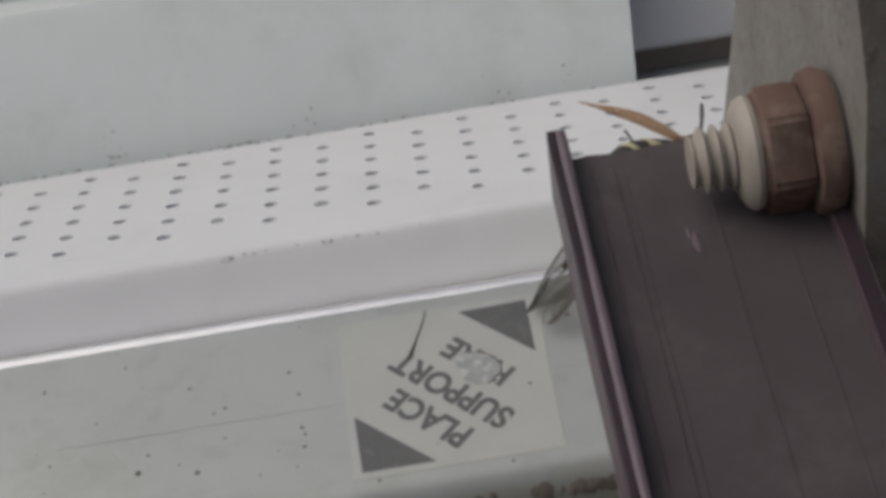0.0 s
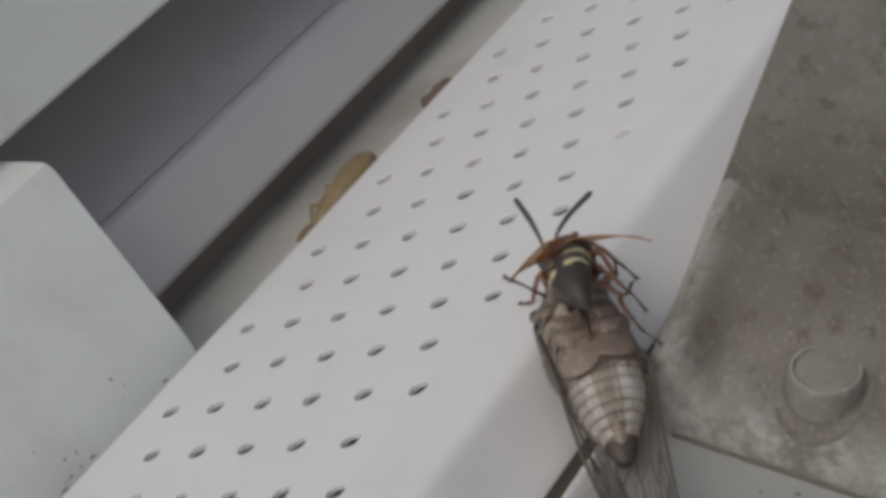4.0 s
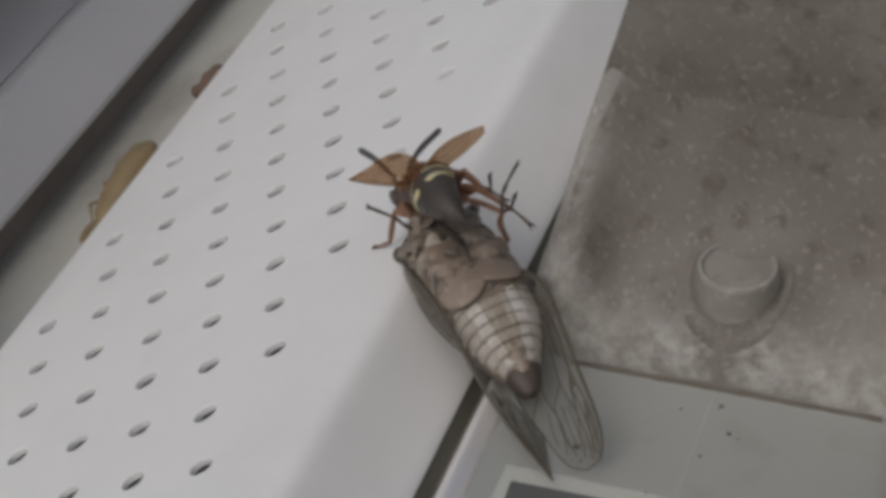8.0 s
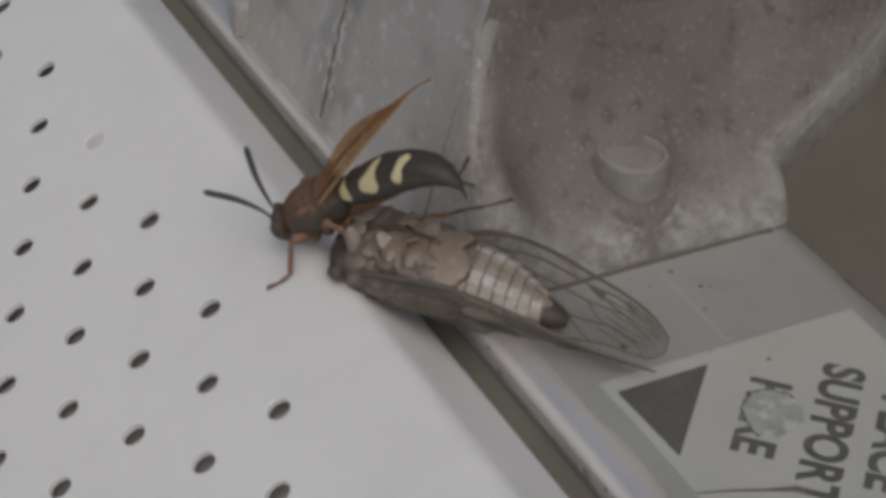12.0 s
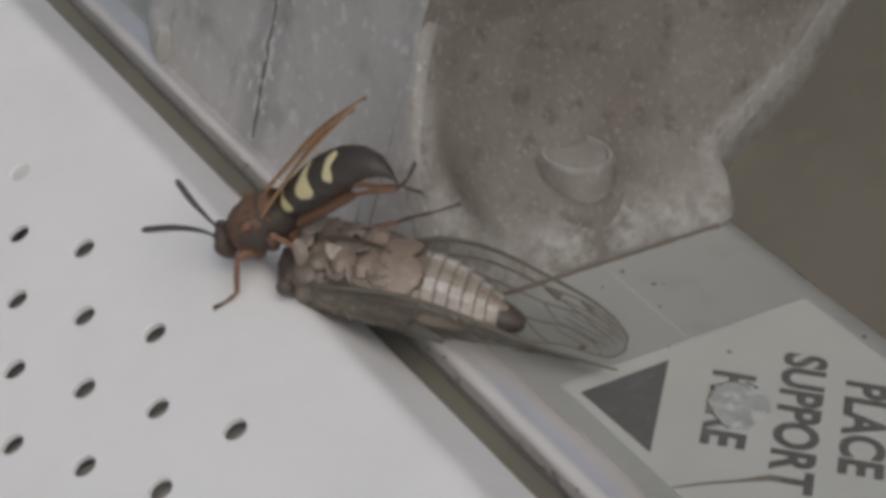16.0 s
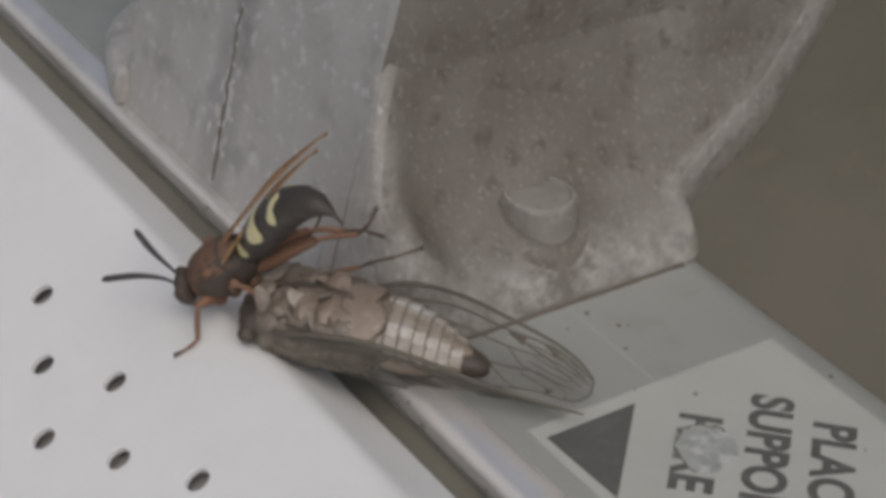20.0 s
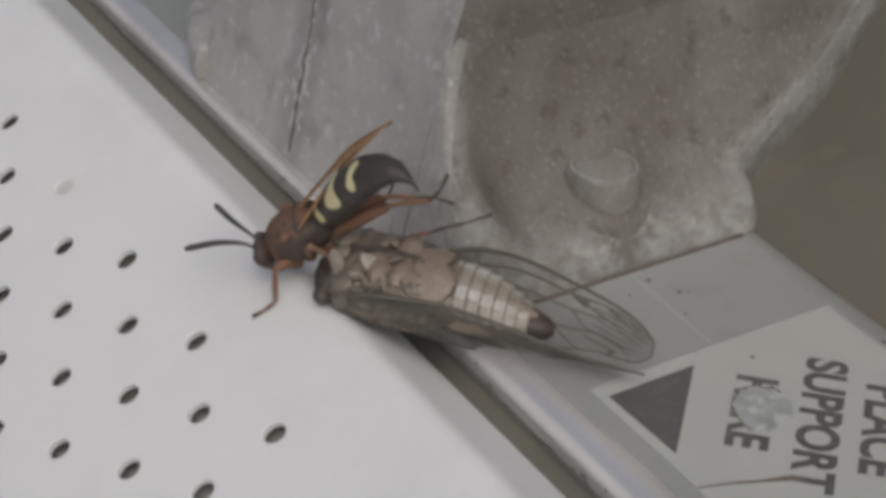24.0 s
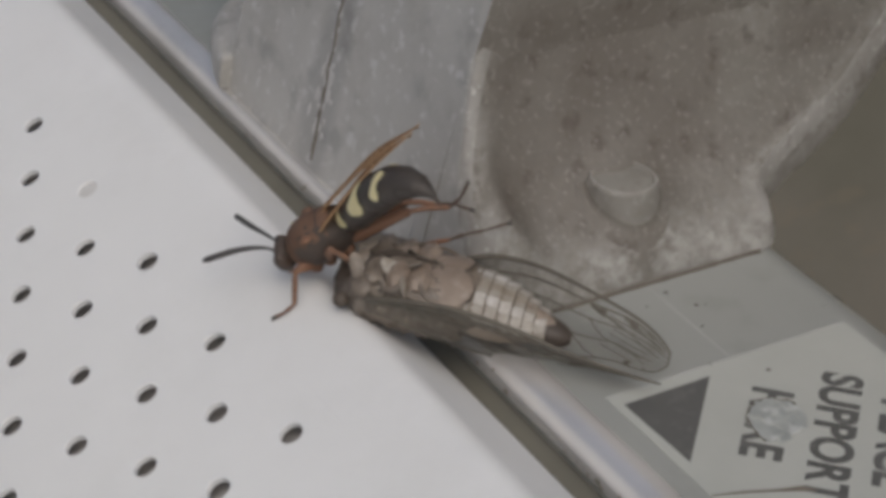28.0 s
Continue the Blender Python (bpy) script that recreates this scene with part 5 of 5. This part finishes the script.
def mid(x):
    """The arched middle line of the abdomen: the place at x and the direction out of its back."""
    t = max(0.0, min(1.0, x / 21.2))
    a, b, c, d = (1 - t) ** 3, 3 * t * (1 - t) ** 2, 3 * t * t * (1 - t), t ** 3
    p1, p2, p3 = Vector((7.0, 0, 2.4)), Vector((18.0, 0, 6.6)), Vector((21.0, 0, 0))
    p = b * p1 + c * p2 + d * p3
    g = (1 - t) ** 2 * p1 + 2 * t * (1 - t) * (p2 - p1) + t * t * (p3 - p2)
    g.normalize()
    return p, Vector((-g.z, 0, g.x))


def on_abdomen(x, y, z):
    p, out = mid(x)
    return p + Vector((0, y, 0)) + out * z


abdomen = new("abdomen")
abdomen.parent = wasp
abdomen["label"] = "black pointed abdomen with yellow marks"
CUTS = [0.0, 4.3, 8.6, 12.4, 15.4, 18.0, 21.2]
for a, b in zip(CUTS, CUTS[1:]):
    rows = []
    for k in range(9):
        x = a + (b - a) * k / 8
        w, u, d = abd_size(x)
        lip = 0.975 + 0.05 * k / 8 - (0.05 if k == 8 else 0)
        rows.append([on_abdomen(x + (0.3 if k >= 7 and x < 20 else 0), p.y, p.z) for p in section(0, w * lip, u * lip, d * lip, 32, 0, 1.0)])
    part("abdomen_ring", loft(rows), W_BLACK, abdomen, "" if a else "black first ring on a narrow waist")
part("sting", tube([on_abdomen(20.6, 0, 0), on_abdomen(21.2, 0, 0) + Vector((0.1, 0, -0.6)), on_abdomen(21.2, 0, 0) + Vector((0.0, 0, -1.4))], [0.28, 0.2, 0.05], n=7), W_FLANK, abdomen)


def mark(side, rows):
    """A raised yellow patch on the abdomen's skin: rows of angle from the back, place along it and half length."""
    bm = bmesh.new()
    steps = []
    for p, q in zip(rows, rows[1:]):
        steps += [[p[i] + (q[i] - p[i]) * j / 4 for i in range(3)] for j in range(4)]
    steps.append(list(rows[-1]))
    vs = []
    for ang, c, half in steps:
        a = radians(ang)
        row = []
        for f in (-1, -0.5, 0, 0.5, 1):
            x = c + half * f
            w, u, d = abd_size(x)
            s, k = math.cos(a), math.sin(a) * side
            off = 0.1 - (0.08 if abs(f) == 1 else 0)
            row.append(bm.verts.new(on_abdomen(x, (1.03 * w + off) * k, (1.03 * (u if s > 0 else d) + off) * s)))
        vs.append(row)
    for r, q in zip(vs, vs[1:]):
        for i in range(4):
            bm.faces.new((r[i], r[i + 1], q[i + 1], q[i]))
    part("yellow_mark", bm, W_YELLOW, abdomen, "pale yellow mark")


for s in (-1, 1):
    mark(s, [(34, 3.2, 0.2), (46, 2.9, 0.5), (62, 2.7, 0.85), (80, 2.7, 1.05), (94, 2.9, 0.9), (106, 3.1, 0.35)])
    mark(s, [(14, 8.9, 0.3), (26, 8.7, 0.65), (40, 8.4, 0.7), (52, 8.0, 0.85), (64, 7.5, 1.3), (82, 7.3, 1.5), (98, 7.4, 1.3), (110, 7.5, 0.4)])
    mark(s, [(14, 12.9, 0.35), (28, 12.8, 0.75), (46, 12.5, 0.6), (62, 12.2, 0.55), (78, 12.0, 0.8), (92, 11.9, 0.7), (102, 11.9, 0.15)])


def wasp_wing(name):
    """A long wing along x, wide soon after its root and drawn out to a rounded tip."""
    ob = new(name)
    ob.parent = wasp
    bm = bmesh.new()
    nu, nw = 22, 6

    def wp(u, w):
        half = 5.6 * (0.32 + 0.68 * math.sin(math.pi * min(1.0, 0.12 + 0.72 * u)) ** 0.9) * max(0.0, 1 - u ** 2.4) ** 0.75
        return Vector((23.5 * u - 1.2 * w * u, half * (w - 0.2), 0.12 * math.sin(5 * w + 4 * u) + 0.7 * math.sin(math.pi * u) - 0.9 * (w - 0.2) ** 2))

    g = [[bm.verts.new(wp(i / nu, j / nw)) for j in range(nw + 1)] for i in range(nu + 1)]
    for i in range(nu):
        for j in range(nw):
            bm.faces.new((g[i][j], g[i + 1][j], g[i + 1][j + 1], g[i][j + 1]))
    bmesh.ops.remove_doubles(bm, verts=bm.verts, dist=0.01)
    part("membrane", bm, W_WING, ob, "amber see-through wing skin", angle=80)
    for w, u1 in ((0.0, 0.98), (0.1, 0.8), (0.34, 0.76), (0.6, 0.66), (0.85, 0.5)):
        part("vein", tube([wp(u1 * k / 8, w) for k in range(9)], [(0.16 if w == 0 else 0.08) - 0.007 * k for k in range(9)], n=5), W_VEIN, ob)
    for u, w0, w1 in ((0.42, 0.34, 0.6), (0.55, 0.1, 0.34), (0.68, 0.1, 0.34), (0.74, 0.02, 0.36), (0.58, 0.34, 0.6)):
        part("vein", tube([wp(u, w0), wp(u + 0.02, (w0 + w1) / 2), wp(u, w1)], 0.06, n=5), W_VEIN, ob)
    return ob


wing_l, wing_r = wasp_wing("wing"), wasp_wing("wing")
wing_l["label"] = wing_r["label"] = "amber wing with brown veins"
WROOT = {1: Vector((43.2, -20.6, 9.0)) - WO, -1: Vector((46.2, -22.4, 9.1)) - WO}

# ---- dry insect husk in the recess ----
husk = thing("insect_husk", "dry yellow-brown insect husk lying in the dusty recess", "husk", at=(102, 78.0, -3.6))
HT = along(Vector((115.5, 77, -2.0)) - Vector((90, 79.5, -5)))
bm = body([(-11, 0.8, 0.7, 0.8), (-9, 2.4, 1.9, 2.0), (-5, 3.3, 2.6, 2.6), (0, 3.9, 3.0, 2.8), (4, 4.2, 3.3, 2.8), (8, 3.4, 2.7, 2.2), (10, 1.8, 1.6, 1.2), (10.6, 0.6, 0.6, 0.4)])
for v in bm.verts:
    v.co = HT @ (v.co + Vector((0, 0.4 * noise.noise(v.co * 0.4), 0.5 * noise.noise(v.co * 0.5))))
part("shell", bm, SHELLM, husk)
for k in range(5):
    s = -1 if k % 2 else 1
    part("leg", tube([HT @ Vector((-4 + 3 * k, s * 3, 0)), HT @ Vector((-6 + 3 * k, s * 5.2, 1.2)), HT @ Vector((-9 + 3 * k, s * 5.0, -1.8))], [0.7, 0.5, 0.2], n=6), SHELLM, husk)
part("cast_flap", ellipsoid(HT @ Vector((-13.5, 0.6, 0.4)), 3.2, 2.0, 0.9, m=HT), SHELLM, husk, "torn brown flap")

frag = thing("husk_fragment", "small torn brown piece of husk in the dusty recess", "husk", at=(145.5, 83.5, -7.3))
bm = ellipsoid((0, 0, 0), 4.6, 2.6, 1.6, nu=18, nv=12, m=along((1, -0.15, 0.25)))
part("shell", crumple(bm, 0.7, 0.35, 3.0), FRAGM, frag)
part("lobe", crumple(ellipsoid((-1.6, 2.0, 0.2), 1.9, 1.7, 1.2, nu=14, nv=10), 0.4, 0.5, 8.0), FRAGM, frag, "torn side lobe")

# ---- what moves ----
ABD_TIPS = [(0, 26.1, -36.2, 7.5), (0.6, 28.1, -38, 4.5), (1.0, 33.0, -41, -0.6), (2.0, 29.8, -39.1, 0.4), (2.5, 28.9, -39.0, 4.0), (4.5, 26.7, -37.1, 9.4), (5, 27.0, -37.3, 11.2), (6, 26.5, -37.1, 9.0), (8, 26.3, -36.8, 9.6), (8.5, 26.1, -36.5, 9.8),
            (9, 25.1, -35.3, 6.5), (10, 25.1, -34.6, 3.5), (11, 26.0, -36.0, 3.4), (12, 25.9, -35.9, 11.0), (13, 27.2, -35.7, 15.3), (13.5, 26.4, -34.3, 15.4), (15.5, 27.4, -35.8, 15.3), (16, 26.6, -34.8, 14.6), (16.5, 24.9, -33.7, 12.5), (17, 24.8, -34.1, 11.8),
            (17.5, 28.7, -37.0, 16.0), (18, 25.0, -33.5, 13.0), (18.5, 25.4, -33.2, 15.0), (19, 27.1, -33.9, 17.2), (20.5, 26.9, -33.1, 17.5), (21, 27.0, -33.2, 17.4), (22, 26.5, -32.7, 17.4), (25, 27.4, -35.0, 16.4), (26, 27.7, -36.0, 15.6), (27, 25.4, -34.1, 13.6), (28, 25.9, -33.1, 16.0)]
WING_R = [(0, 41.1, -44.2, 15.1), (2, 40.5, -44.7, 10.6), (4.5, 36.1, -42.8, 13), (5, 33.8, -40.9, 15.6), (8, 35, -40.8, 17.9), (9, 39.9, -42.9, 18), (11, 40.2, -43.1, 17.6), (13, 37.1, -40.7, 20.4), (16.5, 34.9, -39.1, 21.1), (17, 28.5, -34.5, 19.5), (17.5, 29.9, -35.8, 19.8), (18.5, 34, -38.5, 21), (20, 37.3, -40.7, 20.6), (25, 33.2, -37.2, 22.2), (28, 33.8, -38.1, 21.5)]
WING_L = [(0, 21.8, -19, 21.6), (1, 23, -27.4, 21), (2, 23.4, -30.3, 19.1), (4.5, 22.3, -29.4, 17.6), (5, 23.1, -28.8, 20.1), (8, 23.3, -26.4, 22), (8.5, 23.2, -26, 22.2), (9, 26.6, -25.3, 26.8), (9.7, 27.2, -26.8, 26.8), (10.5, 30, -32.9, 25.6), (12, 33.5, -37.8, 23.6), (13, 33.3, -37.8, 23.5), (16.5, 32.6, -37.6, 23), (16.8, 26.3, -33.3, 20.9), (17.0, 25.1, -31.7, 20.8), (17.15, 25.5, -32.2, 20.9), (17.5, 29.2, -35.9, 21.7), (18.5, 31.6, -37, 22.9), (20, 33.7, -38.5, 22.8), (28, 31.7, -36.9, 23.1)]
ANT_L = [(0, 51.5, -4.0, 11.4), (1, 51.5, -4.0, 11.4), (2, 55.1, -6.7, 12.7), (5, 56.3, -7.0, 11.7), (6, 57.1, -6.5, 9.3), (8, 56.5, -6.1, 9.7), (9, 57.4, -6.6, 8.5), (10, 58.3, -8.2, 9.7), (12, 59.0, -8.9, 8.7), (13, 58.9, -8.3, 7.4), (17, 58.4, -7.5, 6.9), (21, 58.4, -7.5, 6.3), (28, 57.0, -5.8, 5.7)]
ANT_R = [(0, 61.6, -12.7, 5.7), (1, 61.6, -12.7, 5.7), (2, 61.7, -14.4, 8.2), (5, 61.6, -17.4, 8.1), (6, 61.7, -16.9, 7.5), (8, 61.9, -16.3, 6.5), (9, 61.8, -16.7, 6.8), (10, 61.4, -16.5, 9.5), (11, 61.1, -16.9, 10.2), (12, 61.4, -17.4, 9.1), (13, 61.7, -16.5, 7.9), (17, 61.9, -15.6, 7.3), (21, 61.9, -15.1, 6.5), (28, 61.7, -13.8, 5.0)]
HIND_FOOT = [(0, (33.5, -37.4, 3.0), (29.5, -43.0, 1.0)), (5.2, (33.5, -37.4, 3.0), (29.5, -43.0, 1.0)), (5.8, (33.5, -37.4, 6.0), (32.7, -42.8, 12.0)), (8.3, (33.5, -37.4, 6.0), (32.7, -42.8, 12.0)), (9.0, (36.3, -34.4, -0.9), (31.6, -42.3, -1.0)), (28, (36.3, -34.4, -0.9), (31.6, -42.3, -1.0))]
FOOT = [(0, 32.2, -22.0, 12.4), (8.3, 32.2, -22.0, 12.4), (8.9, 36.2, -27.6, 1.0), (28, 36.2, -27.6, 1.0)]


def motions():
    back, turned_back = Vector((-0.15, 0.35, 0.95)), Vector((0.62, 0.02, 0.78))

    def aimed(root, tip, up):
        d = Vector(tip) - WO - root
        return Matrix.Translation(root * MM) @ along(d, up).to_4x4()

    walk(cam, PATH, EXPOSURES)
    walk(abdomen, [(t, aimed(PET + Vector((-0.6, -1.2, -3.4)) if 0.8 < t < 2.8 else PET, p, Vector((0.2, -0.35, 0.9)) if 0.8 < t < 2.8 else back if t < 8.2 else turned_back)) for t, *p in ABD_TIPS])
    walk(wing_r, [(t, aimed(WROOT[-1], p, Vector((0.6, 0.2, 0.8)) if t < 10 else Vector((0.48, 0.32, 0.83)))) for t, *p in WING_R])
    walk(wing_l, [(t, aimed(WROOT[1], p, Vector((-0.74, 0.13, 0.66)) if 16.6 < t < 17.3 else Vector((0.1, 0.7, 0.7)) if t < 10 else Vector((-0.02, 0.67, 0.78)) if t < 12.5 else Vector((0.47, 0.34, 0.82)))) for t, *p in WING_L])
    for an, base, rows in zip(antennas, ANT_BASE, (ANT_L, ANT_R)):
        walk(an, [(t, aimed(base - WO, p, Vector((0, 0, 1)))) for t, *p in rows])
    walk(hind_foot, [(t, aimed(Vector(root) - WO, tip, Vector((-0.3, 0.6, 0.6)))) for t, root, tip in HIND_FOOT])
    walk(lifted_foot, [(t, aimed(ANKLE, p, Vector((-0.3, 0.6, 0.6)))) for t, *p in FOOT])


motions()
